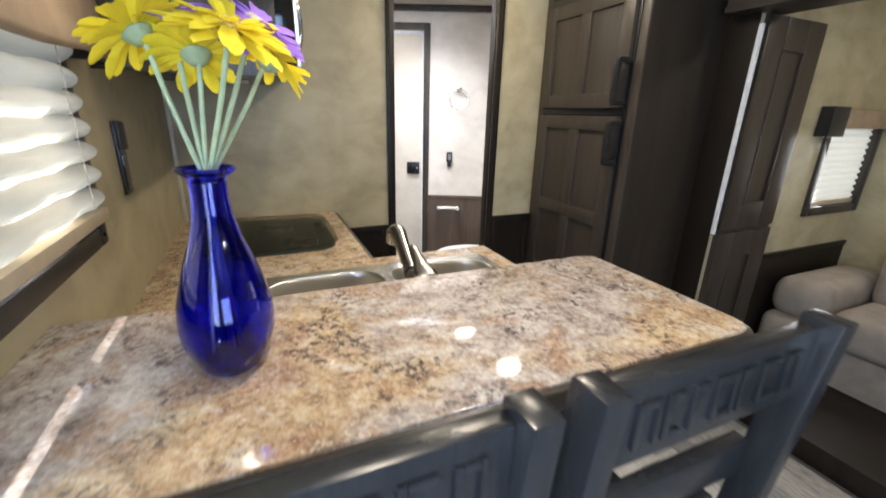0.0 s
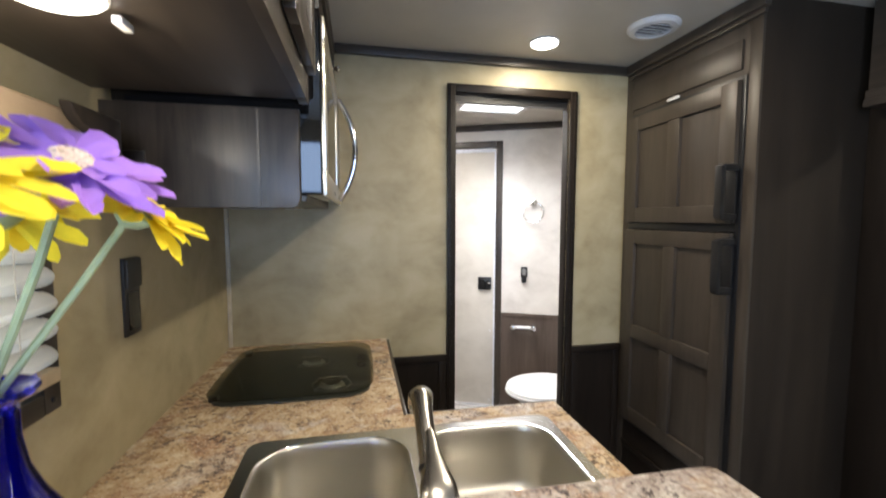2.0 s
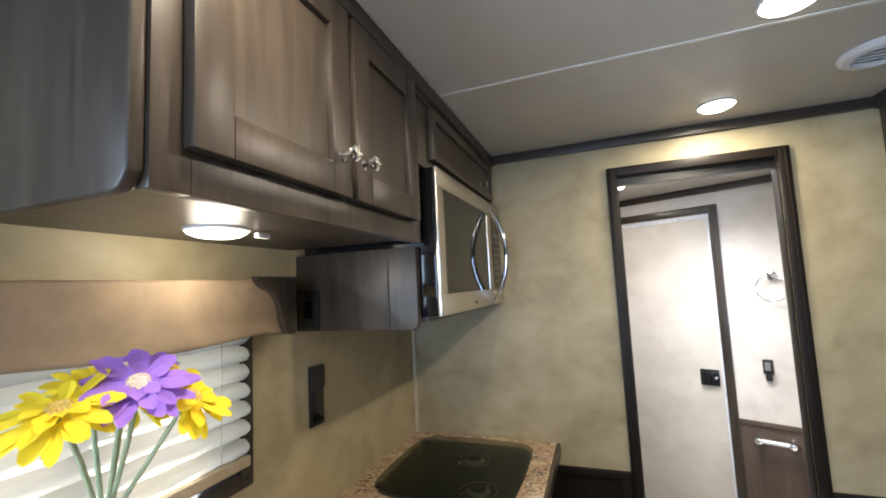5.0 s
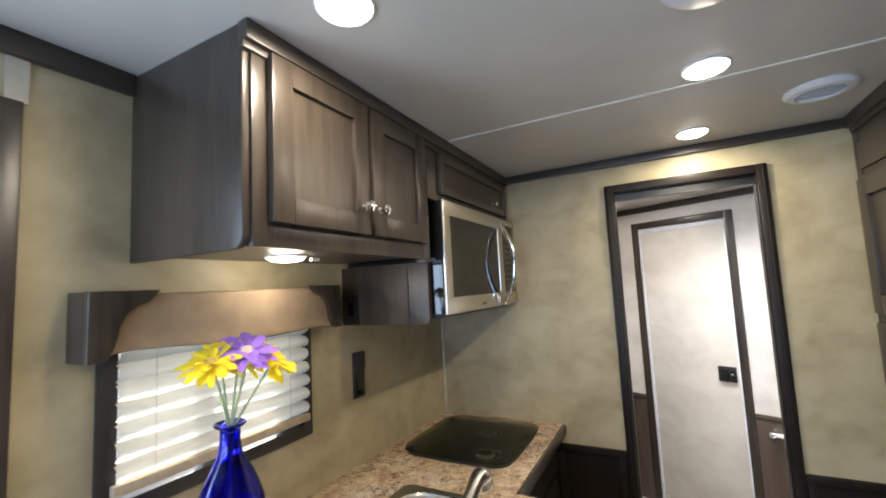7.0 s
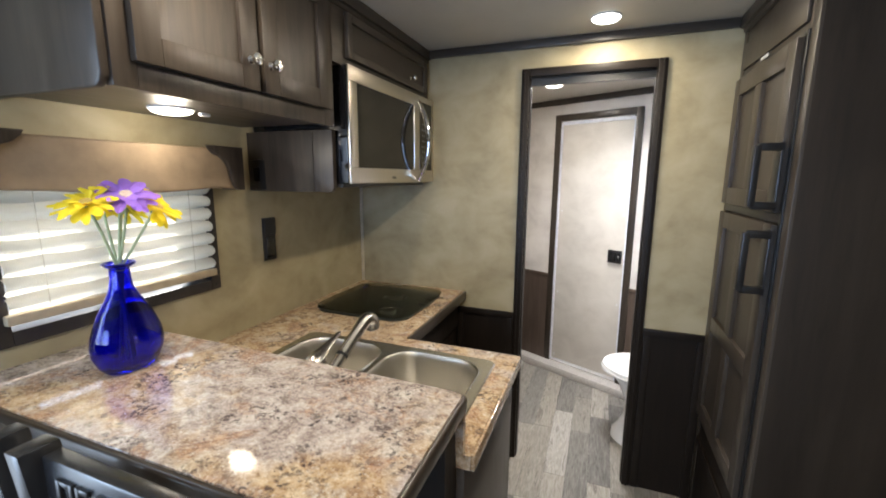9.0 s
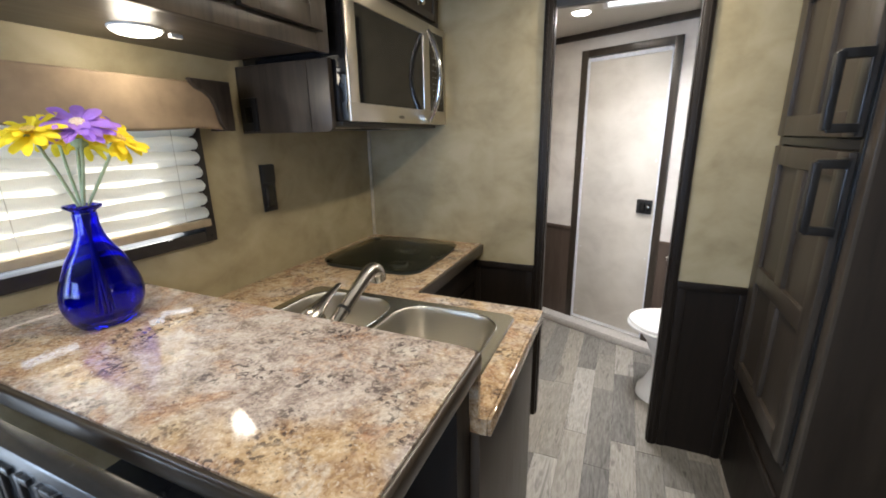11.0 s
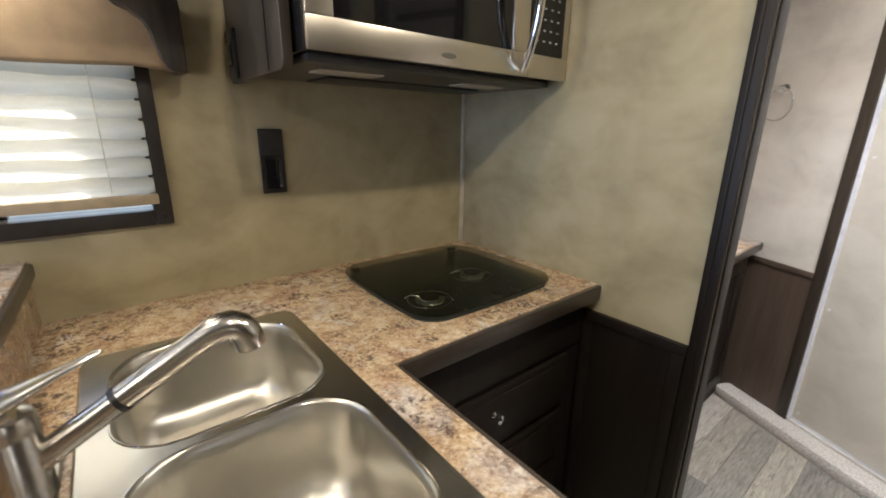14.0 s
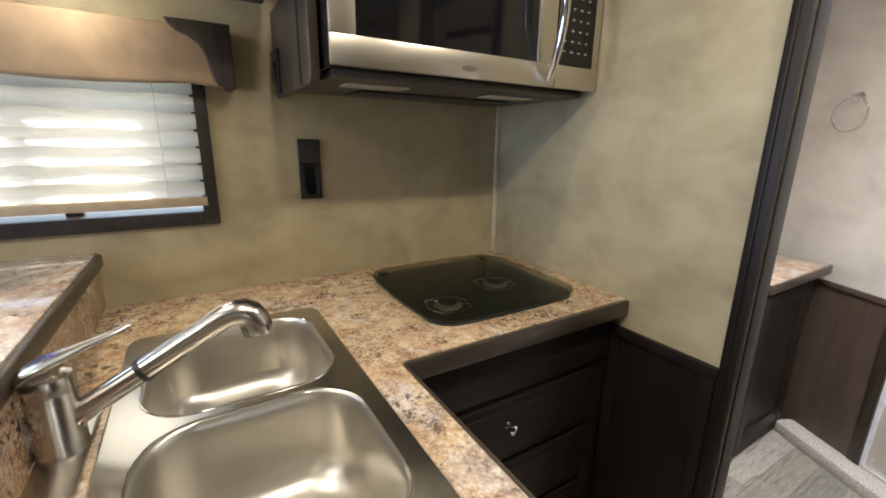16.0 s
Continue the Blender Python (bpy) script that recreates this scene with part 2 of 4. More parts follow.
PALEHEART = plain("pale_heart", (0.62, 0.48, 0.40), 0.9, 0, 0.5, 400)
SEPAL = plain("sepal_green", (0.30, 0.36, 0.20), 0.7, 0, 0.2, 60)
STEM = plain("stem_green", (0.36, 0.42, 0.24), 0.6, 0, 0.15, 60)
LENS = glow("lamp_lens", (1.0, 0.95, 0.86), 8.0)
SKYL = glow("skylight_lens", (0.95, 0.97, 1.0), 3.0)
k = Mat("lid_tint")
tp = k.t.nodes.new("ShaderNodeBsdfTransparent")
tp.inputs[0].default_value = (0.64, 0.65, 0.60, 1)
gl = k.t.nodes.new("ShaderNodeBsdfGlossy")
gl.inputs["Roughness"].default_value = 0.03
lw = k.t.nodes.new("ShaderNodeLayerWeight")
lw.inputs[0].default_value = 0.035
mx = k.t.nodes.new("ShaderNodeMixShader")
k.link(lw.outputs["Facing"], mx.inputs[0])
k.link(tp.outputs[0], mx.inputs[1])
k.link(gl.outputs[0], mx.inputs[2])
k.link(mx.outputs[0], k.t.nodes["Material Output"].inputs[0])
LID = k.m
GRAVEL = plain("outside_gravel", (0.33, 0.31, 0.28), 0.9, 0, 0.3, 3)

# ---- builders ----


def box(bm, x0, y0, z0, x1, y1, z1, bevel=0.0, seg=2):
    r = bmesh.ops.create_cube(bm, size=1.0, matrix=Matrix.Translation(((x0 + x1) / 2, (y0 + y1) / 2, (z0 + z1) / 2)) @ Matrix.Diagonal((abs(x1 - x0), abs(y1 - y0), abs(z1 - z0), 1)))
    if bevel:
        es = list({e for v in r["verts"] for e in v.link_edges})
        bmesh.ops.bevel(bm, geom=es, offset=bevel, segments=seg, profile=0.6, affect="EDGES", clamp_overlap=True)
    return bm


def boxes(*rows, bevel=0.0):
    bm = bmesh.new()
    for r in rows:
        t = bmesh.new()
        box(t, *r, bevel=bevel)
        add_mesh(bm, t)
    return bm


def add_mesh(bm, other, m=None):
    me = bpy.data.meshes.new("tmp")
    other.to_mesh(me)
    other.free()
    if m is not None:
        me.transform(m)
    bm.from_mesh(me)
    bpy.data.meshes.remove(me)
    return bm


def lathe(profile, seg=32, m=None, cap=True):
    bm = bmesh.new()
    rings = []
    for r, z in profile:
        rings.append([bm.verts.new((r * math.cos(2 * math.pi * i / seg), r * math.sin(2 * math.pi * i / seg), z)) for i in range(seg)])
    for a, b in zip(rings, rings[1:]):
        for i in range(seg):
            bm.faces.new((a[i], a[(i + 1) % seg], b[(i + 1) % seg], b[i]))
    if cap:
        bm.faces.new(rings[0][::-1])
        bm.faces.new(rings[-1])
    if m is not None:
        bm.transform(m)
    return bm


def tube(points, radius, seg=12, radii=None):
    pts = [Vector(p) for p in points]
    bm = bmesh.new()
    rings = []
    up = Vector((0.13, 0.21, 0.97))
    for i, p in enumerate(pts):
        d = (pts[min(i + 1, len(pts) - 1)] - pts[max(i - 1, 0)]).normalized()
        u = d.cross(up).normalized()
        w = u.cross(d)
        r = radii[i] if radii else radius
        rings.append([bm.verts.new(p + r * (math.cos(2 * math.pi * k / seg) * u + math.sin(2 * math.pi * k / seg) * w)) for k in range(seg)])
    for a, b in zip(rings, rings[1:]):
        for k in range(seg):
            bm.faces.new((a[k], a[(k + 1) % seg], b[(k + 1) % seg], b[k]))
    bm.faces.new(rings[0][::-1])
    bm.faces.new(rings[-1])
    bmesh.ops.recalc_face_normals(bm, faces=bm.faces)
    return bm


def prism(outline, m, depth, bevel=0.0):
    """An outline in its own x, y, thickened along its z, then posed by m."""
    bm = bmesh.new()
    f = bm.faces.new([bm.verts.new((a, b, 0)) for a, b in outline])
    r = bmesh.ops.extrude_face_region(bm, geom=[f])
    bmesh.ops.translate(bm, vec=(0, 0, depth), verts=[v for v in r["geom"] if isinstance(v, bmesh.types.BMVert)])
    bmesh.ops.recalc_face_normals(bm, faces=bm.faces)
    if bevel:
        es = [e for e in bm.edges if abs(e.verts[0].co.z - e.verts[1].co.z) < 1e-6]
        bmesh.ops.bevel(bm, geom=es, offset=bevel, segments=3, profile=0.5, affect="EDGES")
    bm.transform(m)
    return bm


def rounded(x0, y0, x1, y1, r, seg=6):
    out = []
    for cx, cy, a in ((x1 - r, y1 - r, 0), (x0 + r, y1 - r, 90), (x0 + r, y0 + r, 180), (x1 - r, y0 + r, 270)):
        for i in range(seg + 1):
            t = radians(a + 90 * i / seg)
            out.append((cx + r * math.cos(t), cy + r * math.sin(t)))
    return out


def barrel(x0, y0, x1, y1, r, swell, seg=8):
    """A rounded rectangle whose sides swell outwards."""
    cx, cy, hx, hy = (x0 + x1) / 2, (y0 + y1) / 2, (x1 - x0) / 2, (y1 - y0) / 2
    pts = rounded(x0, y0, x1, y1, r, seg)
    full = []
    for (a, b), (c, d) in zip(pts, pts[1:] + pts[:1]):
        n = 6 if math.hypot(c - a, d - b) > 0.1 else 1
        full += [(a + (c - a) * i / n, b + (d - b) * i / n) for i in range(n)]
    return [(a + swell * (a - cx) / hx * (1 - ((b - cy) / hy) ** 2), b + swell * (b - cy) / hy * (1 - ((a - cx) / hx) ** 2)) for a, b in full]


def mesh_of(bm, material, smooth=True):
    me = bpy.data.meshes.new("mesh")
    bm.to_mesh(me)
    bm.free()
    me.materials.append(material)
    if smooth:
        me.shade_smooth()
        me.set_sharp_from_angle(angle=radians(38))
    return me


def structure(name, bm, material, label="", category=""):
    ob = new(name, mesh_of(bm, material))
    return tagged(ob, label, category, "", "structure")


def thing(name, at, label, category, group="", kind=""):
    ob = new(name)
    ob.location = at
    ob.empty_display_size = 0.05
    return tagged(ob, label, category, group, kind)


def base_of(ob):
    p = Vector((0, 0, 0))
    while ob is not None:
        p = p + ob.location
        ob = ob.parent
    return p


def part(name, bm, material, parent, label=""):
    bm.transform(Matrix.Translation(-base_of(parent)))
    ob = new(name, mesh_of(bm, material))
    ob.parent = parent
    return tagged(ob, label)


def single(name, bm, material, label, category, group="", at=None):
    """A thing that is one mesh."""
    c = Vector(at) if at is not None else Vector((0, 0, 0))
    bm.transform(Matrix.Translation(-c))
    ob = new(name, mesh_of(bm, material))
    ob.location = c
    return tagged(ob, label, category, group)


def panel_door(name, parent, plane, a0, a1, z0, z1, x, out, material, splits=1, mid=None, stile=0.055, thick=0.018):
    """A framed door with recessed panels; plane 'x' faces along x, 'y' along y. out: +1 or -1."""
    def put(p0, q0, p1, q1, d0, d1, bev=0.003):
        t = bmesh.new()
        if plane == "x":
            box(t, x + out * d0, p0, q0, x + out * d1, p1, q1, bevel=bev)
        else:
            box(t, p0, x + out * d0, q0, p1, x + out * d1, q1, bevel=bev)
        return t

    leaf = part(name, put(a0 + 0.004, z0 + 0.004, a1 - 0.004, z1 - 0.004, 0.0, thick * 0.45, 0), material, parent)

    def piece(kind, *r):
        if parent.parent is None:
            part(kind, put(*r, 0, thick), material, leaf)

    piece("stile", a0, z0, a0 + stile, z1)
    piece("stile", a1 - stile, z0, a1, z1)
    piece("rail", a0 + stile, z0, a1 - stile, z0 + stile)
    piece("rail", a0 + stile, z1 - stile, a1 - stile, z1)
    w = a1 - a0 - 2 * stile
    rows = [(z0 + stile, z1 - stile)]
    if mid is not None:
        piece("rail", a0 + stile, mid - stile / 2, a1 - stile, mid + stile / 2)
        rows = [(z0 + stile, mid - stile / 2), (mid + stile / 2, z1 - stile)]
    for q0, q1 in rows:
        for i in range(1, splits):
            c = a0 + stile + w * i / splits
            piece("stile", c - stile / 2, q0, c + stile / 2, q1)
    return leaf


# ---- floor, ceiling, walls ----
T = 0.05
CZ = 2.111
BCZ = 2.055
floor = structure("floor", boxes((-T, -3.4, -0.08, 3.5, 2.2, -0.006)), GROUT, "floor base under grey vinyl planks", "floor")
structure("ground", boxes((-60, -60, -1.0, 60, 60, -0.9)), GRAVEL, "pale gravel yard outside", "ground")
ceil = boxes((-T, -3.4, CZ, 3.5, T, CZ + 0.06))
structure("ceiling_batten", boxes((0.43, -0.671, CZ - 0.003, 1.74, -0.662, CZ + 0.001)), plain("batten_white", (0.74, 0.72, 0.66), 0.35), "thin pale batten over the ceiling seam", "trim")
structure("ceiling", ceil, CEIL, "off-white vinyl ceiling panels with a batten seam", "ceiling")
structure("ceiling_bath", boxes((-T, T, BCZ, 2.4, 2.2, BCZ + 0.06)), CEIL, "off-white bathroom ceiling panel", "ceiling")

WY0, WY1, WZ0, WZ1 = -1.545, -0.998, 1.13, 1.53
EY0, EY1, EZ1 = -2.62, -1.76, 1.93
structure("wall_west", boxes(
    (-T, WY1, 0, 0, 0, CZ), (-T, WY0, 0, 0, WY1, WZ0), (-T, WY0, WZ1, 0, WY1, CZ), (-T, EY1, 0, 0, WY0, CZ),
    (-T, EY0, EZ1, 0, EY1, CZ), (-T, -3.4, 0, 0, EY0, CZ)), PAPER, "beige mottled vinyl wall", "wall")
DX0, DX1, DZ = 0.924, 1.458, 1.955
structure("wall_north", boxes((-T, 0, 0, DX0, T, CZ), (DX1, 0, 0, 2.4, T, CZ), (DX0, 0, DZ, DX1, T, CZ)), PAPER, "beige mottled vinyl wall beside the bathroom doorway", "wall")
structure("wall_south", boxes((-T, -3.45, 0, 0.3, -3.4, CZ), (1.2, -3.45, 0, 3.5, -3.4, CZ), (0.3, -3.45, 0, 1.2, -3.4, 0.95), (0.3, -3.45, 1.75, 1.2, -3.4, CZ)), PAPER, "plain beige wall", "wall")
structure("wall_slide_end", boxes((2.205, -0.79, 0.0, 2.95, -0.74, CZ), (3.4, -0.79, 0, 3.5, -0.74, CZ), (2.95, -0.79, 0, 3.4, -0.74, 0.93), (2.95, -0.79, 1.36, 3.4, -0.74, CZ)), PAPER, "beige end wall of the slide-out", "wall")
structure("wall_east", boxes((3.45, -3.4, 0, 3.5, -0.79, CZ)), PAPER, "plain beige slide-out wall", "wall")

# slanted bathroom wall with its door
SL = pose(1.396, 1.01, 0, 0, 0, -24.8)


def slant(bm):
    bm.transform(SL)
    return bm


SA, SB = -0.475, 0.06
structure("wall_slant", slant(boxes((-1.8, 0, 0, SA, T, BCZ), (SB, 0, 0, 1.1, T, BCZ), (SA, 0, 1.9, SB, T, BCZ), (SA, 0, 0, SB, T, 0.06))), PAPER_BATH, "pale mottled slanted bathroom wall", "wall")
structure("wall_bath_west", boxes((-T, T, 0, 0, 2.2, BCZ)), PAPER_BATH, "pale bathroom wall", "wall")
structure("wall_bath_east", boxes((2.3, T, 0, 2.35, 1.2, BCZ)), PAPER_BATH, "pale bathroom wall", "wall")
structure("wall_bath_south", boxes((0, T, 0, 0.924, T + 0.006, BCZ), (1.458, T, 0, 2.3, T + 0.006, BCZ), (0.924, T, 1.955, 1.458, T + 0.006, BCZ)), PAPER_BATH, "pale bathroom side of the partition", "wall")

# trims
structure("crown_trim_north", boxes((0.42, -0.022, CZ - 0.036, 1.77, 0, CZ), bevel=0.004), WOOD_X, "dark wood trim along the ceiling", "trim")
structure("crown_trim_west", boxes((0.0, -3.4, CZ - 0.05, 0.022, -1.515, CZ), bevel=0.004), WOOD_Y, "dark wood trim along the ceiling", "trim")
structure("corner_trim", boxes((0, -0.014, 0.9, 0.014, 0, 1.47), bevel=0.004), plain("beige_strip", (0.58, 0.52, 0.40), 0.35), "thin beige strip in the wall corner", "trim")
structure("wall_strip", boxes((0, -1.735, 1.97, 0.006, -1.7, CZ - 0.05)), plain("strip_vinyl", (0.5, 0.46, 0.38), 0.4), "thin beige wall strip", "trim")
cas = bmesh.new()
for r in ((0.889, -0.016, 0, 0.925, 0, 1.989), (1.457, -0.016, 0, 1.493, 0, 1.989), (0.925, -0.016, 1.953, 1.457, 0, 1.989)):
    t = bmesh.new()
    box(t, *r, bevel=0.005)
    add_mesh(cas, t)
for r in ((0.924, 0.0, 0, 0.930, T, 1.95), (1.452, 0.0, 0, 1.458, T, 1.95), (0.930, 0.0, 1.948, 1.452, T, 1.955), (0.900, -0.021, 0, 0.907, -0.015, 1.985), (1.475, -0.021, 0, 1.482, -0.015, 1.985)):
    t = bmesh.new()
    box(t, *r, bevel=0.002)
    add_mesh(cas, t)
structure("door_casing", cas, WAIN, "dark moulded wood casing round the bathroom doorway", "door frame")
structure("door_track", boxes((0.930, 0.012, 1.918, 1.452, 0.04, 1.948)), BLACK, "black sliding door track", "track")
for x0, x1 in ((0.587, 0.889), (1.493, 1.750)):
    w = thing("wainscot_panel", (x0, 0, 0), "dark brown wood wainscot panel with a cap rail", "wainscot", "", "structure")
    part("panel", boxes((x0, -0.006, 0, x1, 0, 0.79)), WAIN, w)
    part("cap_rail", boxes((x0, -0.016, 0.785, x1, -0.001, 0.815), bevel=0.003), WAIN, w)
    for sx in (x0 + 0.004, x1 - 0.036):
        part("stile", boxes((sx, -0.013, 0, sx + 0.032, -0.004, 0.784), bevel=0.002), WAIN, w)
for a0, a1 in ((-0.86, SA - 0.045), (SB + 0.045, 0.75)):
    w = thing("wainscot_panel", SL @ Vector((a0, 0, 0)), "brown wood bathroom wainscot with a cap rail", "wainscot", "", "structure")
    part("panel", slant(boxes((a0, -0.006, 0, a1, 0, 0.74))), WAIN_B, w)
    part("cap_rail", slant(boxes((a0, -0.014, 0.735, a1, -0.001, 0.757), bevel=0.002)), WAIN_B, w)
structure("bath_crown_trim", slant(boxes((-1.7, -0.018, BCZ - 0.04, 0.95, 0, BCZ), bevel=0.004)), WOOD_X, "dark wood trim along the bathroom ceiling", "trim")
structure("carpet_threshold", slant(boxes((-0.78, -0.10, -0.004, 0.75, -0.001, 0.055), bevel=0.018)), CARPET, "grey carpeted step below the slanted wall", "threshold")

# bathroom outer door
d1 = thing("door_1", SL @ Vector((SA, 0, 0.06)), "closed pale vinyl door with a dark frame", "door", "", "structure")
part("door_leaf", slant(boxes((SA + 0.012, 0.006, 0.075, SB - 0.012, 0.04, 1.875), bevel=0.003)), DOORSKIN, d1)
part("seal", slant(boxes((SA, -0.004, 0.062, SA + 0.012, 0.03, 1.885), (SB - 0.012, -0.004, 0.062, SB, 0.03, 1.885), (SA + 0.012, -0.004, 1.872, SB - 0.012, 0.03, 1.895))), plain("pale_seal", (0.70, 0.72, 0.78), 0.35), d1, "bright grey aluminium edge")
part("door_frame", slant(boxes((SA - 0.045, -0.014, 0.03, SA, 0.0, 1.945), (SB, -0.014, 0.03, SB + 0.045, 0.0, 1.945), (SA, -0.014, 1.9, SB, 0.0, 1.945), bevel=0.004)), WOOD, d1, "dark wood frame")
lt = part("latch", slant(boxes((SB - 0.12, -0.012, 0.915, SB - 0.025, 0.008, 1.005), bevel=0.006)), BLACK, d1, "black recessed slam latch")
part("paddle", slant(boxes((SB - 0.10, -0.022, 0.93, SB - 0.062, -0.01, 0.988), (SB - 0.052, -0.018, 0.94, SB - 0.03, -0.01, 0.985), bevel=0.004)), BLACKG, lt)
part("bolt", slant(lathe([(0.008, 0), (0.008, 0.006), (0.003, 0.008)], 12, pose(SB - 0.04, -0.017, 0.963, 90, 0, 0))), CHROME, lt, "small chrome keyhole")
for zz in (0.11, 0.62, 1.25):
    for aa in (SA + 0.035, SB - 0.035):
        part("screw", slant(lathe([(0.006, 0.0), (0.006, 0.003), (0.002, 0.005)], 10, pose(aa, 0.007, zz, 90, 0, 0))), WHITE, d1)

# Window out of view, added with a glowing pane for the rear lamp.
w3 = thing("window_3", (0.3, -3.4, 0.95), "unseen rear window added as a daylight source", "window", "", "structure")
part("window_frame", boxes((0.27, -3.41, 0.92, 0.31, -3.385, 1.78), (1.19, -3.41, 0.92, 1.23, -3.385, 1.78), (0.31, -3.41, 0.92, 1.19, -3.385, 0.96), (0.31, -3.41, 1.74, 1.19, -3.385, 1.78), bevel=0.003), WOOD, w3)
part("pane", boxes((0.3, -3.43, 0.95, 1.2, -3.425, 1.75)), glow("added_rear_glow", (0.6, 0.77, 1.0), 2.0), w3, "added glowing frosted pane")

# entry door behind the viewer; its frosted pane is added as a daylight source
d2 = thing("door_2", (0, EY0, 0), "dark framed entry door with an added frosted window", "door", "", "structure")
part("door_frame", boxes((-0.05, EY0 - 0.045, 0, 0.02, EY0, EZ1 + 0.04), (-0.05, EY1, 0, 0.02, EY1 + 0.05, EZ1 + 0.04), (-0.05, EY0, EZ1 - 0.005, 0.02, EY1, EZ1 + 0.04), bevel=0.004), WOOD, d2)
part("door_leaf", boxes((-0.045, EY0, 0, -0.01, EY0 + 0.1, EZ1), (-0.045, EY1 - 0.1, 0, -0.01, EY1, EZ1), (-0.045, EY0 + 0.1, 0, -0.01, EY1 - 0.1, 0.7), (-0.045, EY0 + 0.1, 1.82, -0.01, EY1 - 0.1, EZ1)), DOORSKIN, d2)
part("pane", boxes((-0.03, EY0 + 0.1, 0.7, -0.025, EY1 - 0.1, 1.82)), glow("added_entry_glow", (0.7, 0.83, 1.0), 1.6), d2, "added glowing frosted pane")

# ---- kitchen window, blind and valance ----
w1 = thing("window_1", (0, WY0, WZ0), "window in a dark frame behind a pleated blind", "window", "", "structure")
part("window_frame", boxes((-0.04, WY0 - 0.03, WZ0 - 0.032, 0.014, WY0 + 0.008, WZ1 + 0.03), (-0.04, WY1 - 0.008, WZ0 - 0.032, 0.014, WY1 + 0.03, WZ1 + 0.03),
     (-0.04, WY0 + 0.008, WZ0 - 0.032, 0.014, WY1 - 0.008, WZ0 + 0.005), (-0.04, WY0 + 0.008, WZ1 - 0.006, 0.014, WY1 - 0.008, WZ1 + 0.03), bevel=0.004), plain("dark_frame", (0.03, 0.025, 0.022), 0.35, 0, 0.2), w1)
pane = part("pane", boxes((-0.036, WY0, WZ0, -0.032, WY1, WZ1)), PANE, w1)
pane.visible_shadow = False
# Unseen deep frame, added to keep sun off the blind's top and side.
part("shading_outer_frame", boxes((-0.115, WY0 - 0.06, WZ0 - 0.06, -0.051, WY0, WZ1 + 0.06), (-0.115, WY1, WZ0 - 0.06, -0.051, WY1 + 0.06, WZ1 + 0.06), (-0.115, WY0, WZ0 - 0.06, -0.051, WY1, WZ0), (-0.115, WY0, WZ1, -0.051, WY1, WZ1 + 0.06), bevel=0.004), BLACK, w1, "unseen black outer frame shading the blind")
part("mullion", boxes((-0.06, -1.30, WZ0, -0.036, -1.265, WZ1)), BLACK, w1, "dark sliding sash bar")
part("screw", lathe([(0.005, 0), (0.005, 0.002), (0.002, 0.003)], 8, pose(0.014, WY1 + 0.01, WZ0 - 0.012, 0, 90, 0)), BLACK, w1)

bl = thing("pleated_blind", (0.02, WY0, WZ0), "cream pleated window blind lit by the sun", "blind")
bm = bmesh.new()
PLEATS, STEPS = 9, 6
top, bot = 1.56, 1.175
cols = []
for i in range(PLEATS * STEPS + 1):
    z = top + (bot - top) * i / (PLEATS * STEPS)
    bulge = abs(math.sin(math.pi * i / STEPS)) ** 0.75
    row = []
    for j in range(13):
        y = -1.543 + 0.545 * j / 12
        wob = 0.0022 * math.sin(2.1 * j + 1.3 * (i // STEPS)) * bulge
        sag = 0.0022 * math.sin(1.7 * j + 2.9 * (i // STEPS))
        row.append(bm.verts.new((0.008 + 0.026 * bulge + wob, y, z + sag)))
    cols.append(row)
for a, b in zip(cols, cols[1:]):
    for j in range(12):
        bm.faces.new((a[j], a[j + 1], b[j + 1], b[j]))
fab = part("fabric", bm, BLIND, bl)
part("bottom_rail", boxes((0.010, -1.55, 1.152, 0.032, -0.994, 1.176), bevel=0.004), BLINDRAIL, bl, "tan bottom rail")
for yy in (-1.47, -1.08):
    part("cord", tube([(0.0365, yy, 1.56), (0.0365, yy, 1.185)], 0.0009, 6), CORD, bl)

va = thing("window_valance", (0, -1.62, 1.44), "tan suede valance board with dark wood scroll brackets", "valance")
fb = [(-1.61, 1.455), (-1.54, 1.462), (-1.45, 1.458), (-1.36, 1.45), (-1.27, 1.446), (-1.18, 1.446), (-1.09, 1.45), (-1.0, 1.456), (-0.925, 1.45), (-0.925, 1.585), (-1.61, 1.585)]
YZ = Matrix(((0, 0, 1, 0), (1, 0, 0, 0), (0, 1, 0, 0), (0, 0, 0, 1)))
part("board", prism(fb, Matrix.Translation((0.048, 0, 0)) @ YZ, 0.026, 0.008), SUEDE, va, "padded tan suede board")


def bracket(y_out, s):
    prof = [(0, 0), (0, 0.145), (0.135, 0.145), (0.128, 0.132), (0.112, 0.118), (0.09, 0.11), (0.07, 0.094), (0.058, 0.07), (0.053, 0.045), (0.046, 0.022), (0.036, 0.006), (0.025, 0)]
    pts = [(y_out + s * a, 1.447 + b) for a, b in prof]
    bm = prism(pts if s > 0 else pts[::-1], Matrix.Translation((0.076, 0, 0)) @ YZ, 0.018, 0.004)
    t = bmesh.new()
    box(t, 0.002, min(y_out, y_out + s * 0.018), 1.447, 0.078, max(y_out, y_out + s * 0.018), 1.592, bevel=0.003)
    return add_mesh(bm, t)


part("bracket", bracket(-1.628, 1), WOOD, va, "dark wood scroll bracket")
part("bracket", bracket(-0.903, -1), WOOD, va, "dark wood scroll bracket")

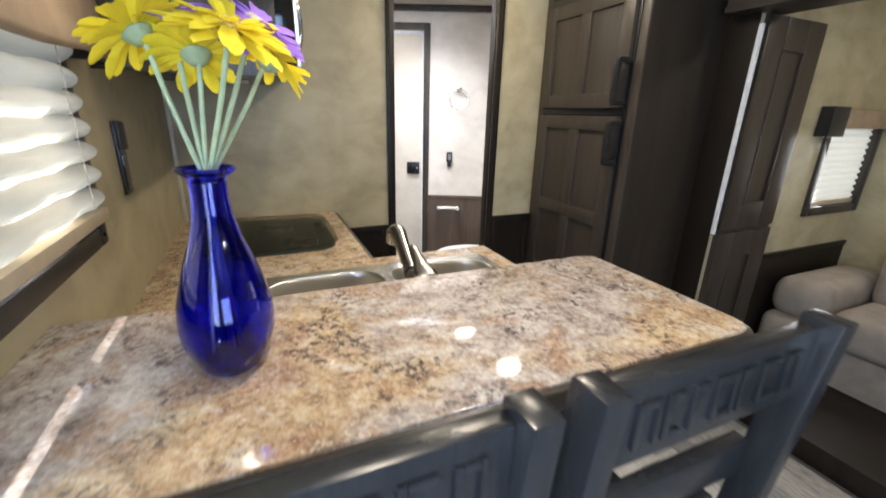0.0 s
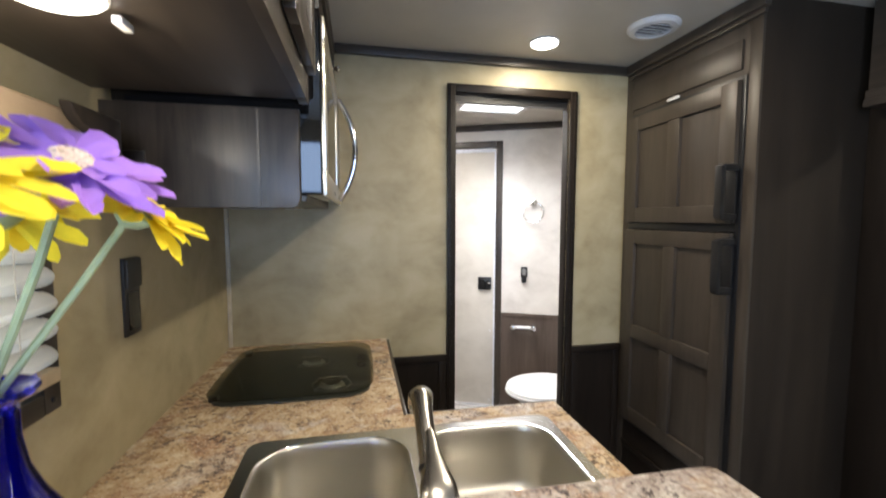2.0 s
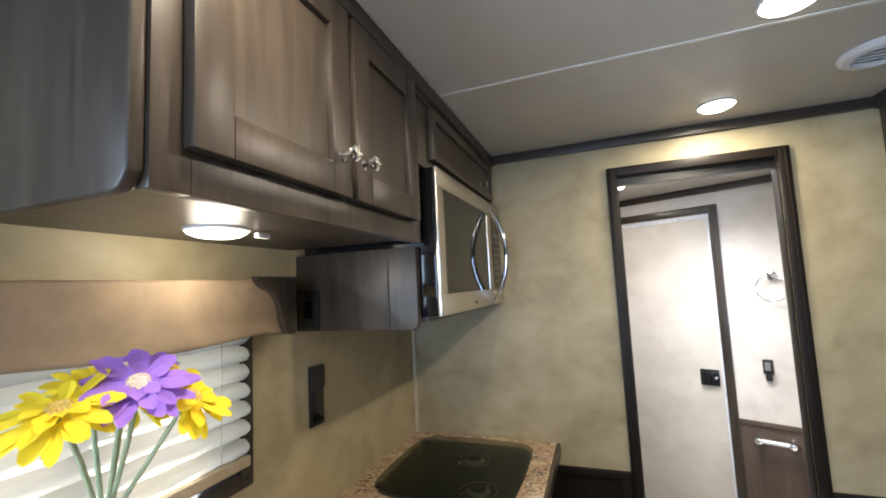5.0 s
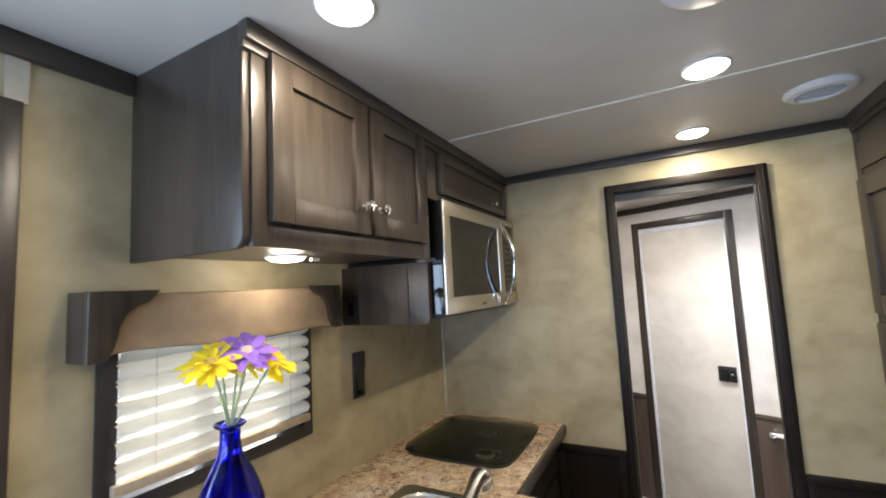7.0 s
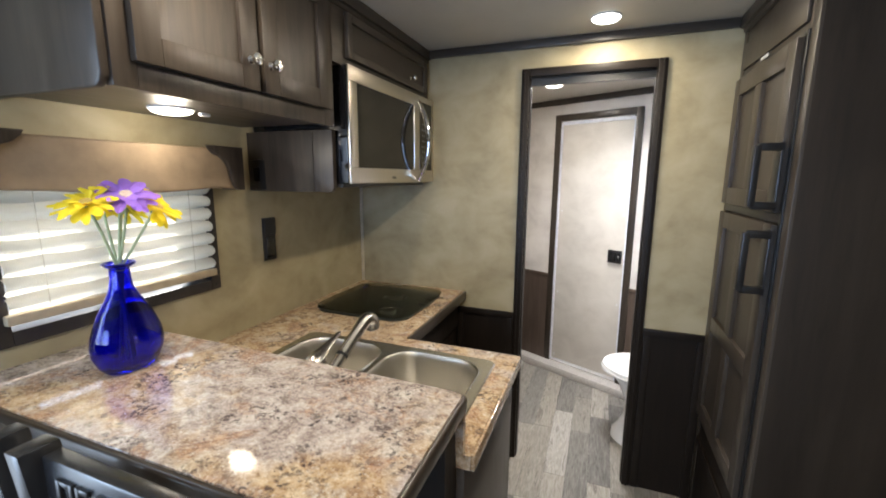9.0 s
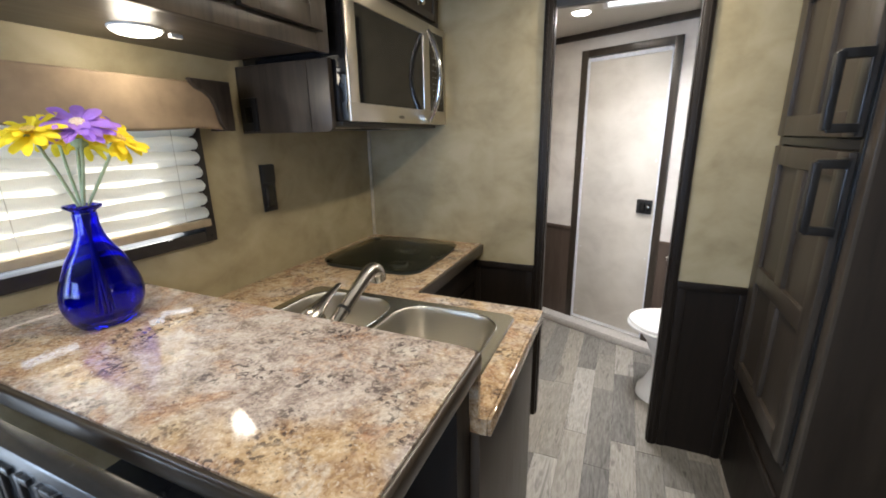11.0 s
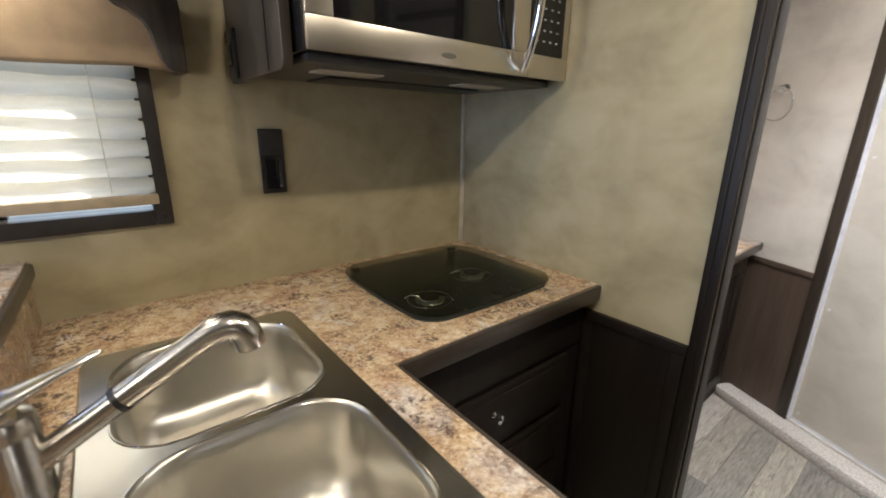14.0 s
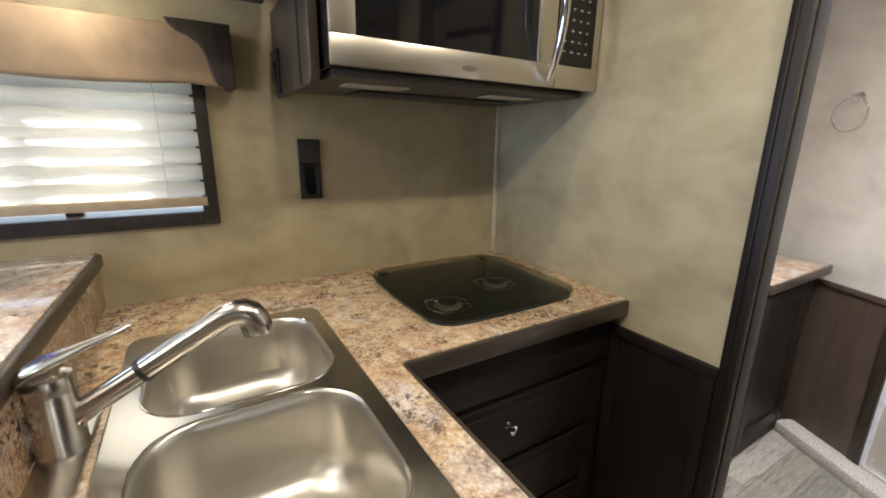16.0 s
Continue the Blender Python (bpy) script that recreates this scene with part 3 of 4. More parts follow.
# ---- upper cabinet ----
uc = thing("upper_cabinet", (0, -1.515, 1.657), "dark-stained wood wall cabinet with two shaker doors", "cabinet")
out = [(0.0, 1.657), (0.372, 1.657), (0.388, 1.660), (0.399, 1.668), (0.405, 1.682), (0.405, CZ), (0.0, CZ)]
XZ = Matrix(((1, 0, 0, 0), (0, 0, -1, 0), (0, 1, 0, 0), (0, 0, 0, 1)))
part("side_panel", prism(out, Matrix.Translation((0, -1.497, 0)) @ XZ, 0.018, 0.004), WOOD, uc)
part("bottom_panel", boxes((0.0, -1.497, 1.673, 0.392, -0.81, 1.688)), WOOD_Y, uc)
fr = bmesh.new()
for r in ((0.39, -1.497, 1.662, 0.41, -1.45, CZ), (0.39, -0.86, 1.662, 0.41, -0.81, CZ), (0.39, -1.45, 1.662, 0.41, -0.86, 1.72), (0.39, -1.45, 2.06, 0.41, -0.86, CZ), (0.39, -1.165, 1.72, 0.41, -1.115, 2.06)):
    add_mesh(fr, boxes(r, bevel=0.002))
part("face_frame", fr, WOOD, uc)
da = panel_door("door", uc, "x", -1.462, -1.15, 1.712, 2.066, 0.411, 1, WOOD)
db = panel_door("door", uc, "x", -1.133, -0.848, 1.712, 2.066, 0.411, 1, WOOD)
for yy, dd in ((-1.180, da), (-1.112, db)):
    kn = part("knob", lathe([(0.010, 0), (0.010, 0.003), (0.005, 0.006), (0.004, 0.016), (0.009, 0.018), (0.0145, 0.022), (0.0145, 0.027), (0.010, 0.030), (0.003, 0.031)], 20, pose(0.429, yy, 1.782, 0, 90, 0)), CHROME, dd, "chrome star knob")
    part("rosette", boxes((0.4595, yy - 0.002, 1.782 - 0.012, 0.462, yy + 0.002, 1.782 + 0.012), (0.4597, yy - 0.012, 1.782 - 0.002, 0.4618, yy + 0.012, 1.782 + 0.002)), SATIN, dd)
part("crown", boxes((0.40, -1.520, CZ - 0.042, 0.428, -0.002, CZ - 0.001), (0.40, -1.520, CZ - 0.058, 0.417, -0.002, CZ - 0.04), bevel=0.005), WOOD_Y, uc, "stepped crown moulding")

mc = thing("microwave_cabinet", (0, -0.80, 1.44), "dark wood cabinet with a lift-up door above the microwave", "cabinet")
part("side_panel", prism([(0.0, 1.439), (0.366, 1.439), (0.379, 1.444), (0.386, 1.459), (0.386, 1.656), (0.0, 1.656)], Matrix.Translation((0, -0.772, 0)) @ XZ, 0.02, 0.002), WOOD, mc)
part("body", boxes((0.0, -0.772, 1.875, 0.39, -0.002, CZ)), WOOD_Y, mc)
part("face_frame", boxes((0.39, -0.81, 1.872, 0.41, -0.002, CZ - 0.058), bevel=0.002), WOOD_Y, mc)
d3 = panel_door("door", mc, "x", -0.738, -0.06, 1.898, 2.045, 0.411, 1, WOOD_Y, stile=0.028)
part("knob", lathe([(0.008, 0), (0.004, 0.006), (0.012, 0.02), (0.010, 0.026), (0.002, 0.028)], 16, pose(0.429, -0.24, 1.935, 0, 90, 0)), CHROME, d3, "chrome knob")
part("seam_strip", boxes((0.298, -0.7945, 1.442, 0.304, -0.7922, 1.655)), WOOD, mc, "thin vertical seam strip")
ws = thing("wall_switch", (0.016, -0.792, 1.445), "black switch plate on the cabinet side", "switch")
part("plate", boxes((0.016, -0.801, 1.445, 0.082, -0.792, 1.555), bevel=0.003), BLACK, ws)
part("rocker", boxes((0.035, -0.805, 1.475, 0.062, -0.800, 1.525), bevel=0.002), BLACKG, ws)

# ---- microwave ----
mw = thing("microwave", (0.2, -0.385, 1.468), "stainless over-the-range microwave with a curved chrome handle", "microwave")
part("body", boxes((0.01, -0.765, 1.471, 0.431, -0.005, 1.871), bevel=0.004), BLACKG, mw, "black metal case")
part("underside", boxes((0.02, -0.75, 1.455, 0.395, -0.02, 1.471), bevel=0.004), plain("grey_under", (0.09, 0.085, 0.075), 0.4, 0.3), mw)
for y0 in (-0.69, -0.28):
    part("lamp_lens", boxes((0.25, y0, 1.4515, 0.31, y0 + 0.16, 1.456), bevel=0.001), plain("frosted_lens", (0.55, 0.52, 0.44), 0.3), mw, "pale lamp lens")
part("vent_grille", boxes((0.06, -0.62, 1.450, 0.2, -0.12, 1.456), bevel=0.001), BLACK, mw)
drx = bmesh.new()
for r in ((0.432, -0.766, 1.47, 0.442, -0.17, 1.528), (0.432, -0.766, 1.82, 0.442, -0.17, 1.872), (0.432, -0.766, 1.528, 0.442, -0.712, 1.82), (0.432, -0.232, 1.528, 0.442, -0.17, 1.82)):
    add_mesh(drx, boxes(r, bevel=0.003))
dr = part("door", drx, MWSTEEL, mw, "brushed steel door")
part("door_glass", boxes((0.432, -0.712, 1.528, 0.438, -0.232, 1.82)), BLACKG, dr, "black glass")
cpx = bmesh.new()
for r in ((0.432, -0.168, 1.47, 0.442, -0.005, 1.528), (0.432, -0.168, 1.845, 0.442, -0.005, 1.872), (0.432, -0.03, 1.528, 0.442, -0.005, 1.845)):
    add_mesh(cpx, boxes(r, bevel=0.003))
cp = part("control_panel", cpx, MWSTEEL, mw)
part("keypad", boxes((0.432, -0.168, 1.528, 0.4425, -0.03, 1.845)), BLACKG, cp, "black keypad")
for i in range(8):
    for j in range(4):
        part("key", boxes((0.4425, -0.145 + 0.027 * j, 1.56 + 0.026 * i, 0.4432, -0.136 + 0.027 * j, 1.564 + 0.026 * i)), plain("key_print", (0.28, 0.28, 0.27), 0.5) if i + j == 0 else bpy.data.materials["key_print"], cp)
hp = []
for i in range(13):
    u = i / 12
    hp.append((0.447 + 0.058 * math.sin(math.pi * u) ** 0.8, -0.198 - 0.012 * math.sin(math.pi * u), 1.482 + 0.356 * u))
part("handle", tube(hp, 0.011, 12), CHROME, dr, "curved chrome handle")
part("badge", prism([(0.022 * math.cos(a * math.pi / 8), 0.006 * math.sin(a * math.pi / 8)) for a in range(16)], Matrix.Translation((0.4425, -0.44, 1.492)) @ YZ, 0.0008), plain("badge_grey", (0.16, 0.15, 0.13), 0.4, 0.5), dr, "small oval badge")

# ---- lamps and ceiling fittings ----


def puck(x, y, z, r, name, label, group):
    o = thing(name, (x, y, z), label, "lamp", group)
    part("rim", lathe([(r, 0.0), (r * 1.0, -0.003), (r * 0.96, -0.005), (r * 0.92, -0.005), (r * 0.92, 0.0)], 32, pose(x, y, z), False), WHITE, o, "white rim")
    part("lens", lathe([(r * 0.92, -0.003), (r * 0.88, -0.008), (r * 0.7, -0.0135), (r * 0.4, -0.0165), (0.002, -0.0175)], 32, pose(x, y, z)), LENS, o, "glowing lens")
    return o


# Fittings for these lamps; the last two are added out of view.
for px, py in ((1.242, -0.191), (1.245, -0.755), (0.606, -1.44), (1.245, -2.3), (2.85, -1.75)):
    puck(px, py, CZ, 0.058, "ceiling_or_added_light", "round white recessed ceiling light, switched on, real or added", "ceiling lights")
puck(0.955, 0.69, BCZ, 0.055, "ceiling_or_added_light", "round white bathroom ceiling light, switched on", "ceiling lights")
ul = puck(0.178, -1.214, 1.673, 0.056, "cabinet_light", "round puck light under the wall cabinet, switched on", "")
part("toggle", boxes((0.215, -1.165, 1.658, 0.227, -1.135, 1.668), bevel=0.002), WHITE, ul)
sk = thing("roof_vent", (1.27, 0.44, BCZ), "white framed bathroom skylight vent", "skylight")
part("frame", boxes((1.07, 0.24, BCZ - 0.015, 1.095, 0.64, BCZ), (1.445, 0.24, BCZ - 0.015, 1.47, 0.64, BCZ), (1.095, 0.24, BCZ - 0.015, 1.445, 0.265, BCZ), (1.095, 0.615, BCZ - 0.015, 1.445, 0.64, BCZ), bevel=0.003), WHITE, sk)
part("lens", boxes((1.095, 0.265, BCZ - 0.008, 1.445, 0.615, BCZ - 0.002)), SKYL, sk, "daylit pane")
av = thing("ceiling_vent", (1.567, -0.40, CZ), "round white slatted air vent in the ceiling", "vent")
part("frame", lathe([(0.088, 0.0), (0.09, -0.006), (0.08, -0.016), (0.062, -0.018), (0.060, -0.004)], 40, pose(1.567, -0.40, CZ), False), WHITE, av)
part("backing", lathe([(0.062, -0.001), (0.062, -0.003), (0.001, -0.003)], 32, pose(1.567, -0.40, CZ)), BLACK, av)
for i in range(5):
    o = -0.04 + 0.02 * i
    h = math.sqrt(0.06 ** 2 - o * o)
    t = bmesh.new()
    box(t, -h, -0.007, -0.0015, h, 0.007, 0.0015, bevel=0.0007, seg=1)
    t.transform(pose(1.567, -0.40 + o, CZ - 0.012, 35, 0, 0))
    part("slat", t, WHITE, av)
al = thing("smoke_alarm", (1.222, -1.165, CZ), "round white alarm disc on the ceiling", "alarm")
part("base", lathe([(0.084, 0.0), (0.086, -0.006), (0.084, -0.014), (0.078, -0.019)], 44, pose(1.222, -1.165, CZ)), WHITE, al)
part("cover", lathe([(0.073, -0.018), (0.070, -0.026), (0.064, -0.029), (0.002, -0.031)], 44, pose(1.222, -1.165, CZ)), WHITE, al)

# ---- outlet ----
ol = thing("wall_outlet", (0, -0.713, 1.15), "black wall outlet with a flip cover", "outlet")
part("plate", boxes((0, -0.746, 1.152, 0.007, -0.681, 1.328), bevel=0.002), BLACK, ol)
part("cover", boxes((0.007, -0.744, 1.26, 0.014, -0.683, 1.326), bevel=0.003), plain("worn_black", (0.022, 0.021, 0.02), 0.5), ol)
part("socket", boxes((0.007, -0.735, 1.165, 0.009, -0.692, 1.25), bevel=0.001), BLACKG, ol)

# ---- base cabinets, counters and bar ----
bc = thing("base_cabinet", (0.3, -0.36, 0), "dark wood drawer cabinet under the cooktop", "cabinet")
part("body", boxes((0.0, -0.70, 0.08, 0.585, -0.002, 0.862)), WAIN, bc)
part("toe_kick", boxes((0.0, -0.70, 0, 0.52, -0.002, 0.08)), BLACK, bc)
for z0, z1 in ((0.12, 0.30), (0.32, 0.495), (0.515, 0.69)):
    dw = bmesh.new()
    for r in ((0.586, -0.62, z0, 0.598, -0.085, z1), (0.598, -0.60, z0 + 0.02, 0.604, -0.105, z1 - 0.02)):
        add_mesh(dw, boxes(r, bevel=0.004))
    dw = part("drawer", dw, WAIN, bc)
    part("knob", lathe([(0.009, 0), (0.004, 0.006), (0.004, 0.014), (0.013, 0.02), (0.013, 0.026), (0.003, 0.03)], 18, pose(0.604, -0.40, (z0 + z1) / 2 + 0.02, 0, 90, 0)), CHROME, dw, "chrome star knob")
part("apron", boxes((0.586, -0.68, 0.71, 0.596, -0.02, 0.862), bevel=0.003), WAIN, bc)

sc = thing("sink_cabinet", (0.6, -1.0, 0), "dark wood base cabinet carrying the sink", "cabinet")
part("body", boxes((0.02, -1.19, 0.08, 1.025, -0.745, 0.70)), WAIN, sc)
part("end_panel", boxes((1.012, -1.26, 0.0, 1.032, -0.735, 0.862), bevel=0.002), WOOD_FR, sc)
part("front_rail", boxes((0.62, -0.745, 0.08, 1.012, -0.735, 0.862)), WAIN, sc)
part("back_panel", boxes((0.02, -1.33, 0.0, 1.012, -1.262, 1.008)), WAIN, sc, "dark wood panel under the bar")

ct = thing("kitchen_counter", (0.3, -0.6, 0.862), "brown and grey stone-pattern laminate counter", "counter")
HX0, HX1, HY0, HY1 = 0.285, 0.965, -1.155, -0.81
cz0, cz1 = 0.864, 0.9
ctop = bmesh.new()
add_mesh(ctop, boxes((0.0, -0.70, cz0, 0.622, -0.002, cz1)))
add_mesh(ctop, boxes((0.0, HY1, cz0, 0.622, -0.70, cz1), (0.622, HY1, cz0, 1.045, -0.712, cz1)))
add_mesh(ctop, boxes((0.0, -1.26, cz0, HX0, HY1, cz1), (HX1, HY0, cz0, 1.045, HY1, cz1), (HX0, -1.26, cz0, 1.045, HY0, cz1)))
bmesh.ops.remove_doubles(ctop, verts=ctop.verts, dist=0.0002)
part("worktop", ctop, GRANITE, ct)
part("edge", boxes((0.622, -0.702, cz0 - 0.012, 0.634, -0.002, cz1 - 0.001), bevel=0.005), EDGE, ct, "dark bronze edge strip")
part("edge", boxes((0.634, -0.712, cz0 - 0.004, 1.04, -0.702, cz1 - 0.001), bevel=0.004), EDGE, ct, "dark bronze edge strip")
part("edge", boxes((1.045, -1.255, cz0 - 0.004, 1.053, -0.706, cz1 - 0.001), bevel=0.003), GRANITE, ct)
part("riser", boxes((0.0, -1.266, 0.9, 1.03, -1.252, 1.008)), GRANITE, ct, "stone-pattern riser below the bar")

br = thing("breakfast_bar", (0.5, -1.45, 1.01), "raised stone-pattern laminate bar top with a bronze edge", "bar counter")
o1 = [(0.0, -1.648), (0.99, -1.648), (1.012, -1.643), (1.026, -1.629), (1.03, -1.61), (1.03, -1.285), (1.027, -1.273), (1.018, -1.266), (1.0, -1.263), (0.0, -1.25)]
part("slab", prism(o1, Matrix.Translation((0, 0, 1.009)), 0.0395, 0.002), GRANITE_GREYER, br)
o2 = [(a + (0.009 if a > 0.9 else 0), b + (-0.009 if b < -1.6 else 0.009 if b > -1.3 else 0)) for a, b in o1]
part("edge", prism(o2, Matrix.Translation((0, 0, 1.008)), 0.036, 0.008), EDGE, br, "rounded dark bronze edge")

# ---- sink ----
sk = thing("kitchen_sink", (0.62, -0.985, 0.9), "double-bowl stainless steel drop-in sink", "sink")


def bowl(x0, y0, x1, y1, depth, top_z):
    bm = bmesh.new()
    rings = []
    profile = [(-0.006, 0.001, 0.086), (-0.002, 0.0, 0.082), (0.001, -0.004, 0.08), (0.004, -0.02, 0.08), (0.012, -depth * 0.62, 0.078)]
    fillet = 0.055
    for q in range(1, 9):
        a = math.pi / 2 * q / 8
        profile.append((0.012 + fillet * (1 - math.cos(a)), -depth + fillet * (1 - math.sin(a)), 0.078 - 0.025 * q / 8))
    profile.append((0.12, -depth - 0.003, 0.03))
    for inset, dz, r in profile:
        pts = rounded(x0 + inset, y0 + inset, x1 - inset, y1 - inset, r, 8)
        rings.append([bm.verts.new((a, b, top_z + dz)) for a, b in pts])
    for a, b in zip(rings, rings[1:]):
        for i in range(len(a)):
            bm.faces.new((a[i], a[(i + 1) % len(a)], b[(i + 1) % len(b)], b[i]))
    bm.faces.new(rings[-1])
    bmesh.ops.recalc_face_normals(bm, faces=bm.faces)
    for f in bm.faces:
        f.normal_flip()
    return bm, [tuple(v.co) for v in rings[0]]


SX0, SX1, SY0, SY1 = 0.262, 0.985, -1.178, -0.788
ST = 0.905
BW = ((0.298, -1.135, 0.608, -0.825), (0.642, -1.135, 0.952, -0.825))
deck = bmesh.new()
outer = [deck.verts.new((a, b, ST)) for a, b in rounded(SX0, SY0, SX1, SY1, 0.03, 8)]
es = [deck.edges.new((outer[i], outer[(i + 1) % len(outer)])) for i in range(len(outer))]
for b in BW:
    bb, ring = bowl(*b, 0.165, ST)
    vs = [deck.verts.new((x, y, ST)) for x, y, z in ring]
    es += [deck.edges.new((vs[i], vs[(i + 1) % len(vs)])) for i in range(len(vs))]
    part("bowl", bb, BASIN, sk, "brushed steel bowl")
    part("bowl_lip", tube([(x, y, ST + 0.0005) for x, y, z in ring + ring[:1]], 0.0016, 8), CHROME, sk, "polished bowl lip")
    cx, cy = (b[0] + b[2]) / 2, (b[1] + b[3]) / 2
    dn = part("drain", lathe([(0.048, -0.166), (0.046, -0.1625), (0.038, -0.163), (0.033, -0.172), (0.004, -0.174)], 28, pose(cx, cy, ST), False), CHROME, sk, "chrome strainer drain")
    part("strainer", lathe([(0.03, -0.170), (0.026, -0.167), (0.012, -0.168), (0.008, -0.160), (0.002, -0.158)], 20, pose(cx, cy, ST), False), SATIN, dn)
    for i in range(10):
        a = 2 * math.pi * i / 10
        part("hole", lathe([(0.0035, 0), (0.0035, 0.0006)], 8, pose(cx + 0.021 * math.cos(a), cy + 0.021 * math.sin(a), ST - 0.1672)), BLACK, dn)
bmesh.ops.triangle_fill(deck, use_beauty=True, use_dissolve=False, edges=es)
for f in deck.faces:
    if f.normal.z < 0:
        f.normal_flip()
rim = [deck.verts.new((v.co.x + (0.004 if v.co.x > 0.62 else -0.004), v.co.y + (0.004 if v.co.y > -0.98 else -0.004), 0.9005)) for v in outer]
for i in range(len(outer)):
    j = (i + 1) % len(outer)
    deck.faces.new((outer[i], rim[i], rim[j], outer[j]))
part("deck", deck, STEEL, sk, "brushed steel rim")

# ---- faucet ----
fx, fy = 0.617, -1.219
fa = thing("faucet", (fx, fy, 0.9), "brushed nickel pull-out kitchen faucet with a lever", "faucet")
part("base_plate", prism(rounded(fx - 0.12, fy - 0.028, fx + 0.12, fy + 0.028, 0.026), Matrix.Translation((0, 0, 0.9)), 0.008, 0.003), SATIN, fa)
part("body", lathe([(0.030, 0.0), (0.030, 0.003), (0.0285, 0.006), (0.0285, 0.088), (0.0275, 0.0895), (0.0275, 0.0915), (0.029, 0.093), (0.0288, 0.104), (0.026, 0.113), (0.015, 0.118), (0.002, 0.119)], 36, pose(fx, fy, 0.908)), SATIN, fa)
D = Vector((0.045, 1, 0)).normalized()
up = Vector((0, 0, 1))
side = D.cross(up)


def loft(rows, seg=24):
    """An oval bar through rows of (along, height, half width, half thickness) from the faucet's axis."""
    bm = bmesh.new()
    rings = []
    for n, (al, h, w, th) in enumerate(rows):
        q0, q1 = rows[max(n - 1, 0)], rows[min(n + 1, len(rows) - 1)]
        run = ((q1[0] - q0[0]) * D + (q1[1] - q0[1]) * up).normalized()
        nrm = side.cross(run)
        c = Vector((fx, fy, 0)) + al * D + h * up
        rings.append([bm.verts.new(c + w * math.cos(2 * math.pi * i / seg) * side + th * math.sin(2 * math.pi * i / seg) * nrm) for i in range(seg)])
    for r0, r1 in zip(rings, rings[1:]):
        for i in range(seg):
            bm.faces.new((r0[i], r0[(i + 1) % seg], r1[(i + 1) % seg], r1[i]))
    bm.faces.new(rings[0][::-1])
    bm.faces.new(rings[-1])
    bmesh.ops.recalc_face_normals(bm, faces=bm.faces)
    return bm


part("spout", loft([(0.012, 0.951, 0.0175, 0.0175), (0.05, 0.972, 0.0165, 0.0165), (0.1, 0.9995, 0.0165, 0.0165)]), SATIN, fa)
part("seal_ring", loft([(0.1, 0.9995, 0.0183, 0.0183), (0.106, 1.003, 0.0183, 0.0183)]), BLACK, fa, "black rubber ring")
part("spray_wand", loft([(0.106, 1.003, 0.0172, 0.0172), (0.15, 1.0275, 0.0174, 0.0174), (0.2, 1.055, 0.0185, 0.0185)]), SATIN, fa)
hd = part("spray_head", loft([(0.198, 1.054, 0.0185, 0.0185), (0.213, 1.062, 0.0205, 0.0195), (0.226, 1.066, 0.0225, 0.0205), (0.238, 1.066, 0.024, 0.0215), (0.248, 1.060, 0.0248, 0.0225), (0.254, 1.050, 0.0248, 0.0232), (0.257, 1.038, 0.0242, 0.0235), (0.258, 1.030, 0.0225, 0.022)]), SATIN, fa)
part("nozzle", loft([(0.258, 1.031, 0.019, 0.019), (0.2585, 1.027, 0.0185, 0.0185)]), plain("nozzle_grey", (0.25, 0.24, 0.23), 0.4), hd)
part("lever", loft([(-0.029, 1.012, 0.010, 0.006), (-0.026, 1.021, 0.021, 0.009), (-0.014, 1.032, 0.0275, 0.010), (0.006, 1.040, 0.026, 0.0095), (0.026, 1.047, 0.019, 0.0075), (0.05, 1.056, 0.0125, 0.0052), (0.072, 1.0635, 0.0098, 0.0042), (0.092, 1.071, 0.0085, 0.0036), (0.098, 1.073, 0.004, 0.002)]), SATIN, fa, "flat tapering lever handle")
part("lever_neck", loft([(-0.008, 1.018, 0.024, 0.02), (0.012, 1.030, 0.021, 0.012)]), SATIN, fa)

# ---- cooktop ----
ck = thing("cooktop", (0.32, -0.34, 0.9), "two-burner cooktop under a smoked glass lid", "cooktop")
part("base", prism(barrel(0.095, -0.567, 0.537, -0.103, 0.06, 0.009), Matrix.Translation((0, 0, 0.8995)), 0.005, 0.002), plain("pan_enamel", (0.028, 0.03, 0.027), 0.3, 0, 0.2), ck)
part("glass_lid", prism(barrel(0.088, -0.575, 0.545, -0.096, 0.068, 0.011), Matrix.Translation((0, 0, 0.9165)), 0.004, 0.002), LID, ck, "smoked glass lid")
for bx, by in ((0.425, -0.478), (0.35, -0.262)):
    bu = part("burner", lathe([(0.040, 0.904), (0.036, 0.908), (0.024, 0.909), (0.024, 0.912), (0.021, 0.9135), (0.002, 0.914)], 24, pose(bx, by, 0)), plain("burner_grey", (0.62, 0.62, 0.60), 0.22, 0.9) if bx > 0.4 else bpy.data.materials["burner_grey"], ck, "grey metal burner")
    for i in range(4):
        a = math.pi / 4 + i * math.pi / 2
        c, s = math.cos(a), math.sin(a)
        part("grate_arm", tube([(bx + 0.022 * c, by + 0.022 * s, 0.913), (bx + 0.055 * c, by + 0.055 * s, 0.913), (bx + 0.066 * c, by + 0.066 * s, 0.905)], 0.0026, 8), SATIN, bu)
    part("burner_cap", lathe([(0.026, 0.9128), (0.026, 0.9145), (0.02, 0.9155), (0.002, 0.9155)], 20, pose(bx, by, 0)), BLACK, bu, "black burner cap")
    part("burner_ring", tube([(bx + 0.058 * math.cos(2 * math.pi * q / 32), by + 0.058 * math.sin(2 * math.pi * q / 32), 0.9062) for q in range(33)], 0.002, 8), SATIN, bu, "polished drip ring")
